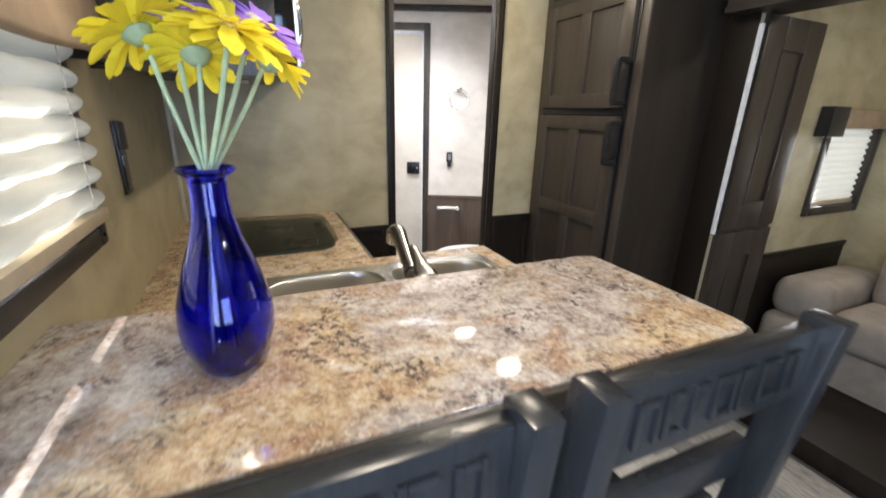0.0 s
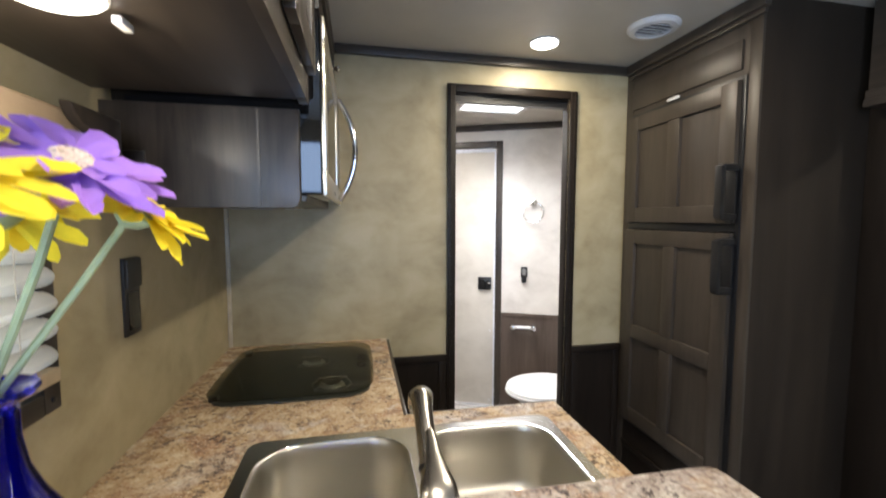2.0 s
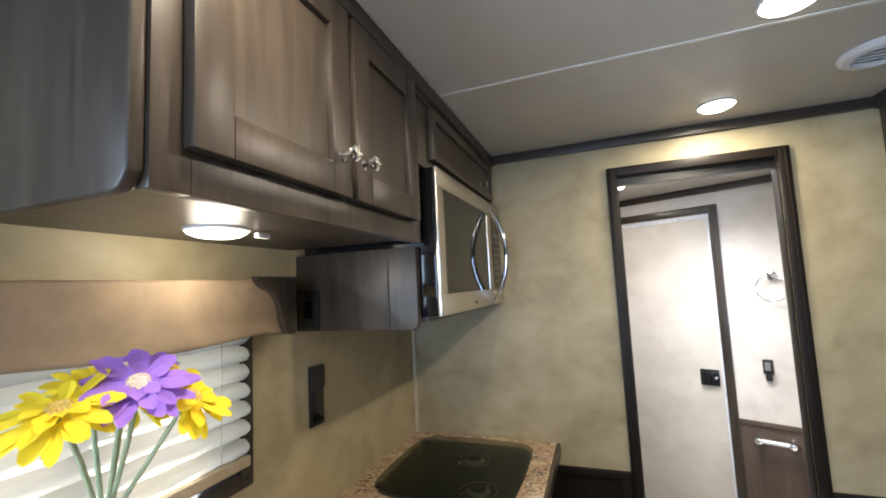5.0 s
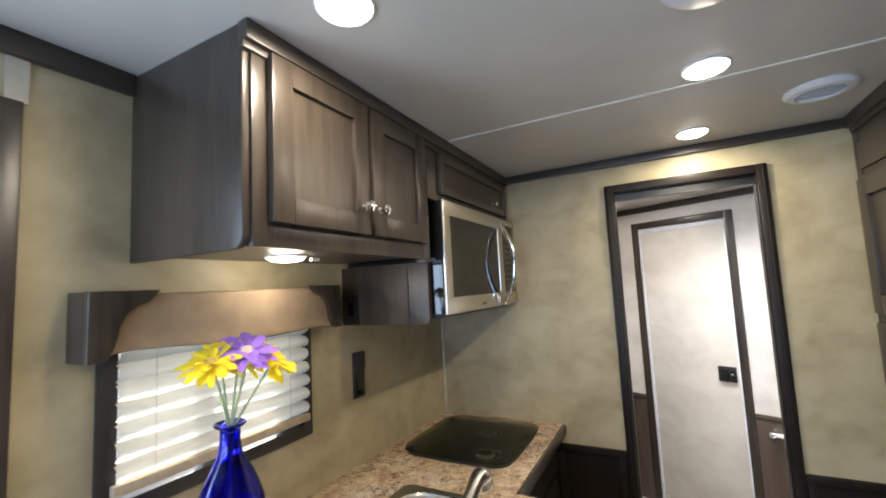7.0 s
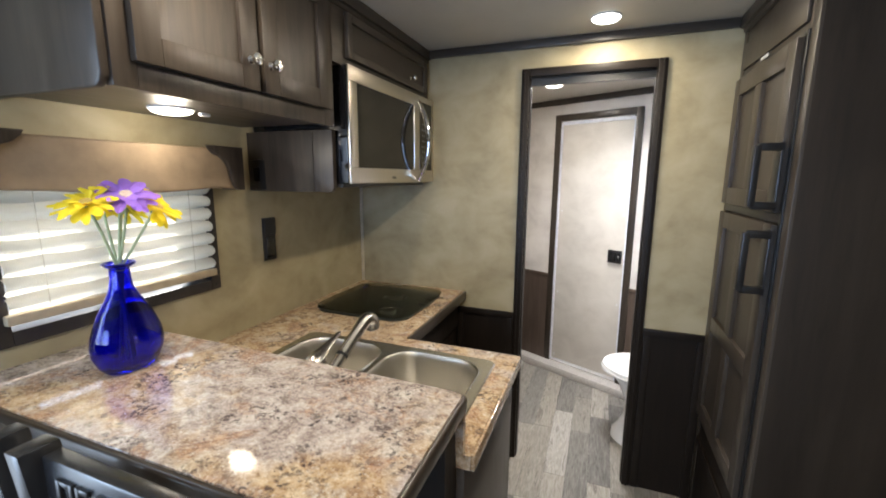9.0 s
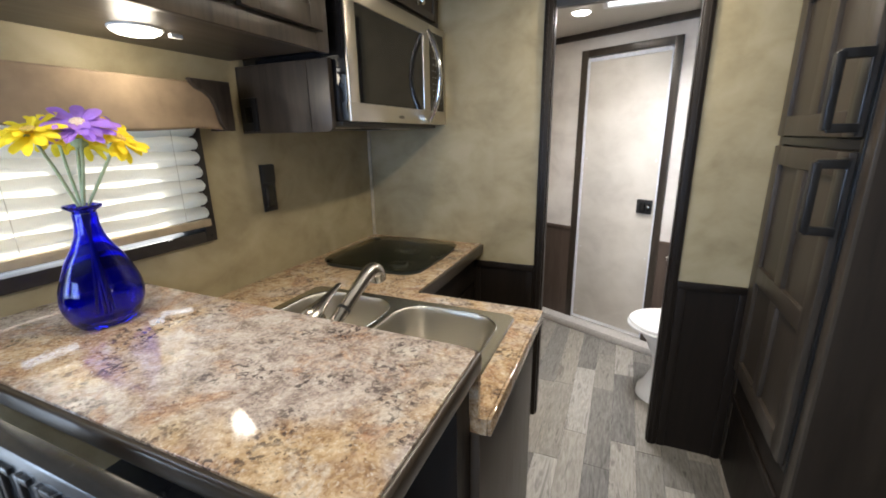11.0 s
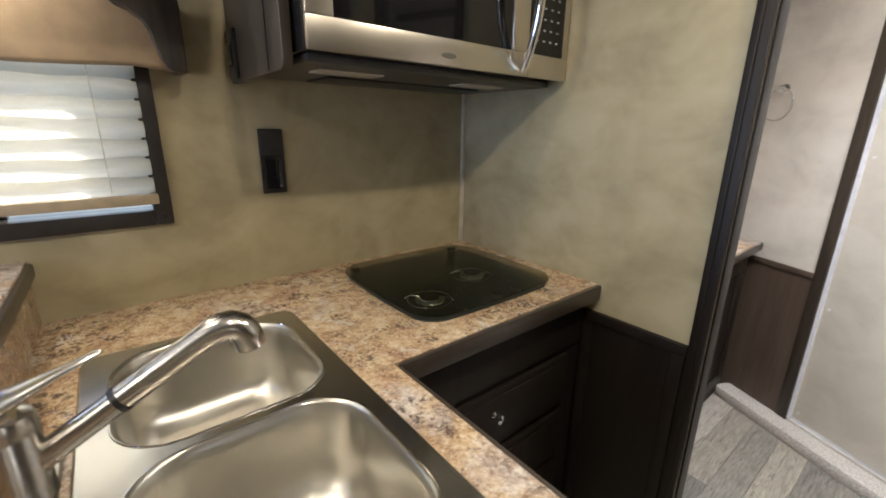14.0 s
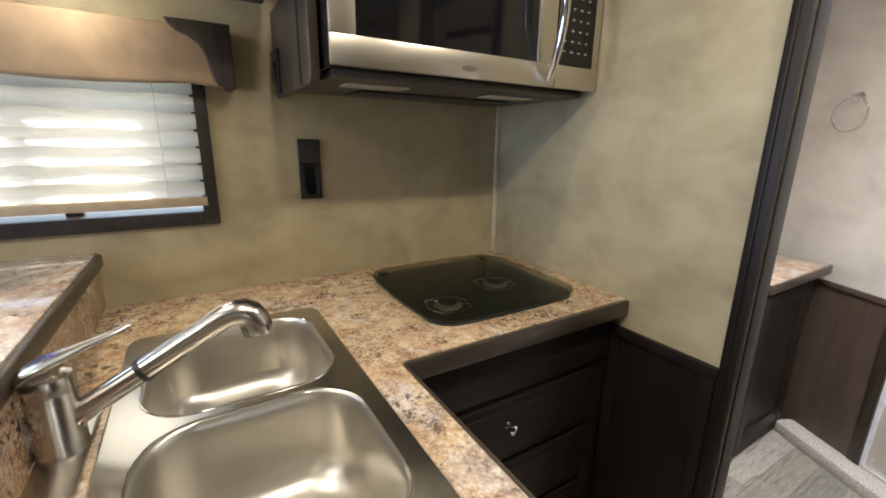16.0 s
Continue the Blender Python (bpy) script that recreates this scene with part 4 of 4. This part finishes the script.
for i, by in enumerate((-0.38, -0.30)):
    part("control_knob", lathe([(0.018, 0.904), (0.016, 0.915), (0.004, 0.9155)], 20, pose(0.515, by + 0.06, 0)), BLACK, ck)
for hy in (-0.53, -0.14):
    part("lid_hinge", boxes((0.095, hy - 0.012, 0.903, 0.12, hy + 0.012, 0.9163), bevel=0.002), BLACK, ck)

# ---- vase and flowers ----
vx, vy, vz = 0.256, -1.438, 1.049
vs = thing("vase", (vx, vy, vz), "cobalt blue glass bottle vase on the bar", "vase")
outp = [(0.002, 0.0), (0.031, 0.0), (0.040, 0.002), (0.050, 0.017), (0.058, 0.045), (0.0592, 0.065), (0.0565, 0.088), (0.049, 0.115), (0.040, 0.143), (0.030, 0.168), (0.0235, 0.192), (0.0205, 0.215), (0.0205, 0.2355)]
inp = [(0.0175, 0.235), (0.0175, 0.215), (0.0205, 0.192), (0.027, 0.168), (0.037, 0.143), (0.046, 0.115), (0.0535, 0.088), (0.056, 0.065), (0.0545, 0.045), (0.048, 0.020), (0.036, 0.010), (0.002, 0.009)]
part("lip", lathe([(0.0178, 0.236), (0.0215, 0.2405), (0.0305, 0.2465), (0.0325, 0.2495), (0.0310, 0.2520), (0.0225, 0.2500), (0.0172, 0.2455), (0.0178, 0.236)], 48, pose(vx, vy, vz), False), COBALT, vs)
bottle = lathe(outp + inp, 64)
for v in bottle.verts:
    f = min(1.0, max(0.0, (0.205 - v.co.z) / 0.06))
    f = f * f * (3 - 2 * f)
    v.co.x *= 1 - 0.045 * f
    v.co.y *= 1 + 0.29 * f
bottle.transform(pose(vx, vy, vz))
part("bottle", bottle, COBALT, vs)


def petal(length, width, curl, mid):
    bm = bmesh.new()
    rows = []
    n = 5
    for i in range(n + 1):
        u = i / n
        w = width * (0.35 + 1.1 * u - 0.55 * u * u) * (1.0 if i < n else 0.55)
        z = curl * u * u
        rows.append((bm.verts.new((u * length, -w / 2, z + 0.1 * w)), bm.verts.new((u * length + (0.003 if i == n else 0), 0, z - mid)), bm.verts.new((u * length, w / 2, z + 0.1 * w))))
    for a, b in zip(rows, rows[1:]):
        bm.faces.new((a[0], b[0], b[1], a[1]))
        bm.faces.new((a[1], b[1], b[2], a[2]))
    return bm


def flower(pos, facing, r, material, heart, label, seed):
    rnd = random.Random(seed)
    pos = Vector(pos)
    o = thing("artificial_flower", (vx, vy, vz + 0.014), label, "flower", "flowers in the vase")
    turn = Vector(facing).to_track_quat("Z", "Y").to_matrix().to_4x4()
    m = Matrix.Translation(pos) @ turn
    for layer, (num, f, lift) in enumerate(((15, 1.0, 0.0), (13, 0.84, 0.004), (10, 0.42, 0.007))):
        for i in range(num):
            a = 360 * i / num + rnd.uniform(-7, 7) + layer * 11
            pm = m @ pose(0, 0, lift, 0, 0, a) @ pose(0.008, 0, 0, rnd.uniform(-10, 10), rnd.uniform(-10, 14) - layer * 8, 0)
            b = petal(r * f * rnd.uniform(0.88, 1.05), 0.019 * rnd.uniform(0.85, 1.2), rnd.uniform(-0.014, 0.006), 0.0012)
            b.transform(pm)
            part("petal", b, material, o)
    part("heart", lathe([(0.013, 0.003), (0.013, 0.007), (0.009, 0.010), (0.006, 0.008), (0.001, 0.007)], 18, m), heart, o, "fuzzy flower heart")
    part("sepal", lathe([(0.003, -0.016), (0.010, -0.012), (0.016, -0.003), (0.012, 0.002)], 16, m), SEPAL, o, "green cup")
    s = pos - 0.014 * (turn @ Vector((0, 0, 1)))
    neck = Vector((vx + (pos.x - vx) * 0.1, vy + (pos.y - vy) * 0.1, vz + 0.246))
    foot = Vector((vx - (pos.x - vx) * 0.25, vy - (pos.y - vy) * 0.25, vz + 0.017))
    bend = (neck + (s - neck) * 0.6) + Vector(((pos.x - vx) * 0.05, 0, 0.004))
    pts = [foot, foot.lerp(neck, 0.6), neck, neck.lerp(bend, 0.5), bend, bend.lerp(s, 0.6), s]
    part("stem", tube(pts, 0.0029, 8), STEM, o, "green wired stem")
    return o


flower((0.212, -1.430, 1.440), (-0.48, 0.28, 0.84), 0.048, YELLOW, GOLD, "yellow artificial gerbera leaning out", 1)
flower((0.301, -1.508, 1.438), (0.22, -0.32, 0.90), 0.053, YELLOW, GOLD, "yellow artificial gerbera facing up", 2)
flower((0.262, -1.420, 1.424), (-0.15, 0.45, 0.8), 0.045, YELLOW, GOLD, "yellow artificial gerbera behind the others", 3)
flower((0.339, -1.395, 1.424), (0.58, 0.15, 0.7), 0.045, YELLOW, GOLD, "yellow artificial gerbera tilted outwards", 4)
flower((0.324, -1.446, 1.452), (0.48, -0.34, 0.78), 0.050, PURPLE, PALEHEART, "purple artificial gerbera facing up", 5)
flower((0.243, -1.406, 1.458), (0.10, -0.15, 0.95), 0.043, PURPLE, PALEHEART, "purple artificial gerbera behind", 6)

# ---- refrigerator cabinet ----
fc = thing("refrigerator_cabinet", (2.0, -0.34, 0), "tall dark wood cabinet surrounding the refrigerator", "cabinet")
FX, FY = 1.757, -0.666
part("side_panel", boxes((FX, FY, 0, 2.198, FY + 0.02, CZ), bevel=0.004), SIDE_SHADED, fc)
part("stile", boxes((FX - 0.008, FY + 0.001, 0, FX + 0.012, -0.622, CZ), bevel=0.004), WOOD_FR, fc)
part("stile", boxes((FX - 0.006, -0.046, 0, FX + 0.012, -0.001, CZ), bevel=0.003), WOOD_FR, fc)
part("top_panel", boxes((FX - 0.004, -0.622, 1.885, FX + 0.012, -0.046, CZ), bevel=0.002), WOOD_FR, fc)
part("header_rail", boxes((FX - 0.013, -0.60, 1.905, FX - 0.004, -0.05, 2.0), bevel=0.003), WOOD_FR, fc)
part("crown", boxes((FX - 0.03, FY - 0.02, CZ - 0.045, FX - 0.004, -0.023, CZ - 0.001), (FX - 0.018, FY - 0.01, CZ - 0.062, FX - 0.004, -0.023, CZ - 0.044), bevel=0.005), WOOD_FR, fc)
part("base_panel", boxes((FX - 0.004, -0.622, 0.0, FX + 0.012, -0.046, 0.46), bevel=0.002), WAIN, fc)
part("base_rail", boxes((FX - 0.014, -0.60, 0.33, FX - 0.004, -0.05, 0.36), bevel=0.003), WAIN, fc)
part("body", boxes((FX + 0.012, FY + 0.021, 0.0, 2.198, -0.001, CZ - 0.001)), BLACK, fc)
rf = thing("refrigerator", (FX, -0.33, 0.47), "two-door refrigerator with dark wood panels and black handles", "refrigerator")
for r in ((FX - 0.012, -0.622, 0.462, FX - 0.004, -0.605, 1.883), (FX - 0.012, -0.605, 1.870, FX - 0.004, -0.048, 1.883), (FX - 0.012, -0.605, 1.372, FX - 0.004, -0.048, 1.398), (FX - 0.012, -0.605, 0.462, FX - 0.004, -0.048, 0.476)):
    part("frame_bar", boxes(r, bevel=0.002), BLACK, rf, "black plastic frame")
f1 = panel_door("door", rf, "x", -0.604, -0.050, 1.402, 1.868, FX - 0.004, -1, WOOD_FR, 2, None, 0.062, 0.024)
f2 = panel_door("door", rf, "x", -0.604, -0.050, 0.48, 1.368, FX - 0.004, -1, WOOD_FR, 2, 0.905, 0.062, 0.024)
for dd, z0, z1 in ((f1, 1.412, 1.596), (f2, 1.166, 1.352)):
    hb = bmesh.new()
    xo = FX - 0.028
    for r in ((xo - 0.062, -0.628, z0, xo, -0.604, z0 + 0.022), (xo - 0.062, -0.628, z1 - 0.022, xo, -0.604, z1), (xo - 0.070, -0.630, z0 + 0.006, xo - 0.052, -0.602, z1 - 0.006), (xo - 0.006, -0.622, z0 - 0.004, xo + 0.001, -0.576, z1 + 0.004)):
        add_mesh(hb, boxes(r, bevel=0.004))
    hh = part("handle", hb, BLACK, dd, "black plastic handle")
part("badge", boxes((FX - 0.0155, -0.335, 1.888, FX - 0.013, -0.27, 1.898), bevel=0.0008), WHITE, rf, "small white label")

# ---- slide-out side ----
sp = thing("slide_trim_panel", (2.45, -0.79, 0), "dark wood panelled trim beside the slide-out", "trim", "", "structure")
part("backing", boxes((2.235, -0.802, 0.10, 2.63, -0.79, 1.775)), WOOD_FR, sp)
panel_door("door", sp, "y", 2.235, 2.63, 0.88, 1.77, -0.802, -1, WOOD, 1, None, 0.12, 0.014)
panel_door("door", sp, "y", 2.235, 2.63, 0.12, 0.86, -0.802, -1, WOOD, 1, None, 0.12, 0.014)
for z0, z1 in ((1.0, 1.65), (0.24, 0.74)):
    bead = [(2.352, z0 - 0.006, 2.362, z1 + 0.006), (2.503, z0 - 0.006, 2.513, z1 + 0.006), (2.362, z0 - 0.006, 2.503, z0 + 0.004), (2.362, z1 - 0.004, 2.503, z1 + 0.006)]
    part("panel_bead", boxes(*((x0, -0.820, q0, x1, -0.8085, q1) for x0, q0, x1, q1 in bead), bevel=0.003), WOOD, sp, "raised wooden bead round the panel")
part("seal_strip", boxes((2.196, -0.812, 0.86, 2.214, -0.796, 1.735), bevel=0.004), plain("white_seal", (0.72, 0.72, 0.70), 0.4), sp, "white seal strip")
part("return_panel", boxes((2.20, -0.795, 0, 2.204, -0.646, CZ), bevel=0.001), WAIN, sp)
fs = thing("slide_fascia", (2.2, -2, 1.775), "dark wood fascia above the slide-out", "fascia", "", "structure")
part("board", boxes((2.13, -3.4, 1.80, 2.30, -0.70, CZ), bevel=0.004), WOOD_Y, fs)
part("moulding", boxes((2.11, -3.4, 1.775, 2.32, -0.70, 1.80), (2.118, -3.4, 1.80, 2.13, -0.70, 1.83), bevel=0.005), WOOD_Y, fs)
panel_door("door", fs, "x", -1.3, -0.75, 1.84, 2.09, 2.13, -1, WOOD_Y, 1, None, 0.05, 0.012)
wp = thing("wainscot_panel", (2.7, -0.79, 0.1), "dark wood wainscot in the slide-out", "wainscot", "", "structure")
part("panel", boxes((2.635, -0.798, 0.1, 3.45, -0.791, 0.69)), WAIN, wp)
part("cap_rail", boxes((2.635, -0.806, 0.685, 3.45, -0.792, 0.71), bevel=0.003), WAIN, wp)
structure("slide_floor", boxes((2.3, -3.4, -0.004, 3.45, -0.80, 0.1), bevel=0.004), WAIN, "dark raised slide-out floor edge", "floor")
w2 = thing("window_2", (2.95, -0.79, 0.93), "slide-out window with a dark frame and white blind", "window", "", "structure")
part("window_frame", boxes((2.91, -0.804, 0.89, 2.955, -0.745, 1.40), (3.395, -0.804, 0.89, 3.44, -0.745, 1.40), (2.955, -0.804, 0.89, 3.395, -0.745, 0.935), (2.955, -0.804, 1.355, 3.395, -0.745, 1.40), bevel=0.004), bpy.data.materials["dark_frame"], w2)
part("pane", boxes((2.955, -0.76, 0.935, 3.395, -0.756, 1.355)), glow("daylit_pane", (0.95, 0.98, 1.0), 0.75), w2)
b2 = thing("pleated_blind", (2.96, -0.78, 0.94), "white pleated blind glowing with daylight", "blind")
bm = bmesh.new()
rows = []
for i in range(25):
    z = 1.36 - 0.40 * i / 24
    yy = -0.785 if i % 2 else -0.772
    rows.append((bm.verts.new((2.96, yy, z)), bm.verts.new((3.39, yy, z))))
for a, b in zip(rows, rows[1:]):
    bm.faces.new((a[0], a[1], b[1], b[0]))
part("fabric", bm, sheer("white_pleats", (0.8, 0.78, 0.72), (0.9, 0.9, 0.85), 0.6), b2)
part("bottom_rail", boxes((2.958, -0.79, 0.94, 3.392, -0.768, 0.962), bevel=0.003), BLINDRAIL, b2)
v2 = thing("window_valance", (2.8, -0.8, 1.3), "dark bracket and tan board over the slide-out window", "valance")
part("bracket", boxes((2.81, -0.85, 1.30, 2.95, -0.792, 1.44), bevel=0.004), BLACK, v2)
part("board", boxes((2.952, -0.84, 1.34, 3.44, -0.805, 1.43), bevel=0.01), SUEDE, v2)

sf = thing("sofa", (3.0, -1.6, 0.1), "taupe suede sofa with rounded padded arms", "sofa")


def cushion(x0, y0, z0, x1, y1, z1, puff):
    bm = bmesh.new()
    box(bm, x0, y0, z0, x1, y1, z1, bevel=min(puff, (z1 - z0) * 0.48, (x1 - x0) * 0.48, (y1 - y0) * 0.48), seg=6)
    return bm


part("armrest", cushion(2.76, -1.07, 0.38, 3.42, -0.815, 0.60, 0.105), SOFA, sf)
part("arm_base", cushion(2.73, -1.06, 0.102, 3.40, -0.82, 0.40, 0.07), SOFA, sf)
part("seat", cushion(2.80, -1.85, 0.30, 3.25, -1.075, 0.50, 0.08), SOFA, sf)
part("seat", cushion(2.80, -2.63, 0.30, 3.25, -1.855, 0.50, 0.08), SOFA, sf)
part("base", boxes((2.84, -2.63, 0.102, 3.35, -1.07, 0.31)), SOFA, sf)
part("backrest", cushion(3.12, -1.85, 0.45, 3.42, -1.075, 0.92, 0.1), SOFA, sf)
part("backrest", cushion(3.12, -2.63, 0.45, 3.42, -1.855, 0.92, 0.1), SOFA, sf)
part("armrest", cushion(2.76, -2.89, 0.38, 3.42, -2.635, 0.60, 0.105), SOFA, sf)
part("arm_base", cushion(2.73, -2.88, 0.102, 3.40, -2.64, 0.40, 0.07), SOFA, sf)

# ---- bar chairs ----


def bar_chair(x, y):
    c = thing("bar_chair", (x, y, 0), "charcoal painted wooden bar chair with carved lettering", "chair", "chairs at the bar")
    for sx in (-0.185, 0.185):
        t = bmesh.new()
        box(t, x + sx - 0.0165, y - 0.024, 0.0, x + sx + 0.0165, y + 0.024, 1.138, bevel=0.005)
        for v in t.verts:
            if v.co.z > 0.6:
                v.co.y -= 0.10 * (v.co.z - 0.6) / 0.54
            v.co.y += 0.10
        part("back_post", t, CHAIR, c)
    for z0, z1, k in ((1.025, 1.125, "top_rail"), (0.865, 0.925, "back_rail"), (0.74, 0.79, "back_rail")):
        yy = y + 0.10 - 0.10 * (z0 + z1 - 1.2) / 2 / 0.54
        t = bmesh.new()
        box(t, x - 0.169, yy - 0.012, z0, x + 0.169, yy + 0.012, z1, bevel=0.004)
        ob = part(k, t, CHAIR, c)
        if k == "top_rail":
            xx = x - 0.135
            for n, wd in enumerate((0.034, 0.032, 0.030, 0.036, 0.030, 0.040, 0.030)):
                z0m, z1m = 1.047, 1.103
                front, back = yy - 0.0165, yy - 0.0118
                strokes = [(xx, front, z0m, xx + 0.008, back, z1m), (xx + 0.008, front, z1m - 0.008, xx + wd - 0.006, back, z1m)]
                if n % 2:
                    strokes.append((xx + 0.008, front, z0m, xx + wd - 0.004, back, z0m + 0.008))
                if n % 3 == 0:
                    strokes.append((xx + wd - 0.006, front, z0m, xx + wd + 0.001, back, z1m))
                part("carved_mark", boxes(*strokes, bevel=0.0015), CHAIR, ob, "raised carved lettering, not legible")
                xx += wd + 0.0075
    part("seat", boxes((x - 0.185, y + 0.10, 0.61, x + 0.185, y + 0.49, 0.645), bevel=0.008), CHAIR, c)
    for sx in (-0.167, 0.167):
        part("front_leg", boxes((x + sx - 0.018, y + 0.45, 0, x + sx + 0.018, y + 0.486, 0.61), bevel=0.004), CHAIR, c)
        part("stretcher", boxes((x + sx - 0.01, y + 0.12, 0.22, x + sx + 0.01, y + 0.45, 0.25), bevel=0.003), CHAIR, c)
    part("footrest", boxes((x - 0.149, y + 0.455, 0.24, x + 0.149, y + 0.48, 0.275), bevel=0.003), CHAIR, c)
    return c


ch = bar_chair(0.762, -1.762)
copy_thing(ch, pose(0.318, -1.762, 0))

# ---- bathroom things ----
tl = thing("toilet", (1.72, 0.38, 0), "white toilet with a closed lid and pedestal foot", "toilet")


def oval(profile, cx, cy, ax, ay, seg=36):
    bm = lathe(profile, seg)
    bm.transform(Matrix.Translation((cx, cy, 0)) @ Matrix.Diagonal((ax, ay, 1, 1)))
    return bm


part("pedestal", oval([(0.82, 0.0), (0.80, 0.04), (0.66, 0.08), (0.52, 0.16), (0.54, 0.24), (0.72, 0.33), (0.92, 0.39), (0.95, 0.41)], 1.59, 0.42, 0.215, 0.175), CERAMIC, tl)
part("seat", oval([(0.98, 0.41), (1.02, 0.416), (1.02, 0.425), (0.98, 0.43)], 1.575, 0.42, 0.235, 0.19), CERAMIC, tl)
part("lid", oval([(0.97, 0.431), (1.0, 0.436), (0.98, 0.447), (0.8, 0.453), (0.01, 0.455)], 1.575, 0.42, 0.235, 0.19), CERAMIC, tl)
part("tank", boxes((1.79, 0.28, 0.30, 1.98, 0.56, 0.47), bevel=0.03), CERAMIC, tl)


def towel_ring(a, z):
    o = thing("towel_ring", SL @ Vector((a, 0, z)), "chrome towel ring on the bathroom wall", "towel ring", "bathroom towel rings")
    part("mount", slant(lathe([(0.022, 0), (0.022, 0.004), (0.012, 0.008), (0.010, 0.03), (0.014, 0.036), (0.003, 0.04)], 20, pose(a, 0, z, 90, 0, 0))), CHROME, o)
    part("ring", slant(tube([(a + 0.068 * math.sin(2 * math.pi * i / 28), -0.03, z - 0.068 + 0.068 * math.cos(2 * math.pi * i / 28)) for i in range(29)], 0.004, 10)), CHROME, o)


towel_ring(0.315, 1.525)
towel_ring(-0.835, 1.525)
gb = thing("grab_handle", SL @ Vector((0.27, 0, 0.66)), "white bar handle on the bathroom wainscot", "handle")
part("bar", slant(tube([(0.19, -0.045, 0.668), (0.33, -0.045, 0.668)], 0.011, 14)), WHITE, gb)
for aa in (0.19, 0.33):
    part("mount", slant(lathe([(0.024, 0), (0.022, 0.008), (0.015, 0.02), (0.017, 0.055), (0.004, 0.06)], 18, pose(aa, -0.006, 0.668, 90, 0, 0))), CHROME, gb, "chrome end mount")
rc = thing("remote_holder", SL @ Vector((0.26, 0, 0.98)), "black handheld remote on the bathroom wall", "remote")
part("body", slant(boxes((0.238, -0.026, 1.01, 0.282, 0, 1.085), (0.246, -0.02, 0.975, 0.274, 0, 1.01), bevel=0.004)), BLACK, rc)
part("buttons", slant(boxes((0.248, -0.029, 1.03, 0.272, -0.025, 1.072), bevel=0.001)), plain("button_grey", (0.2, 0.2, 0.2), 0.4), rc)
vn = thing("bath_vanity", (0.5, 1.2, 0), "dark wood bathroom vanity with a laminate top", "vanity")
part("body", boxes((0.02, 0.75, 0.02, 0.66, 1.26, 0.80)), WAIN, vn)
panel_door("door", vn, "y", 0.30, 0.645, 0.10, 0.77, 0.75, -1, WAIN, 1, None, 0.06, 0.018)
panel_door("door", vn, "x", 0.78, 1.22, 0.10, 0.77, 0.66, 1, WAIN, 1, None, 0.06, 0.018)
part("top", boxes((0.0, 0.735, 0.80, 0.70, 1.30, 0.84), bevel=0.005), GRANITE_GREYER, vn, "stone-pattern vanity top")
part("edge", boxes((0.0, 0.729, 0.80, 0.706, 0.734, 0.838), (0.701, 0.735, 0.80, 0.706, 1.29, 0.838), bevel=0.002), EDGE, vn, "dark bronze edge strip")

# ---- floor planks ----
W = 0.108
LENS_SET = (0.42, 0.62, 0.82)
shared = {}
for L in LENS_SET:
    b = bmesh.new()
    box(b, 0.0006, 0.0006, -0.006, W - 0.0006, L - 0.0006, 0.0, bevel=0.0007, seg=1)
    shared[L] = mesh_of(b, PLANK, False)
rnd = random.Random(5)
for i in range(int(2.28 / W)):
    y = -3.4 + rnd.random() * 0.04
    while y < 1.75:
        L = rnd.choice(LENS_SET)
        ob = new("plank", shared[L])
        ob.parent = floor
        ob.location = (0.005 + i * W, y, 0.0)
        y += L
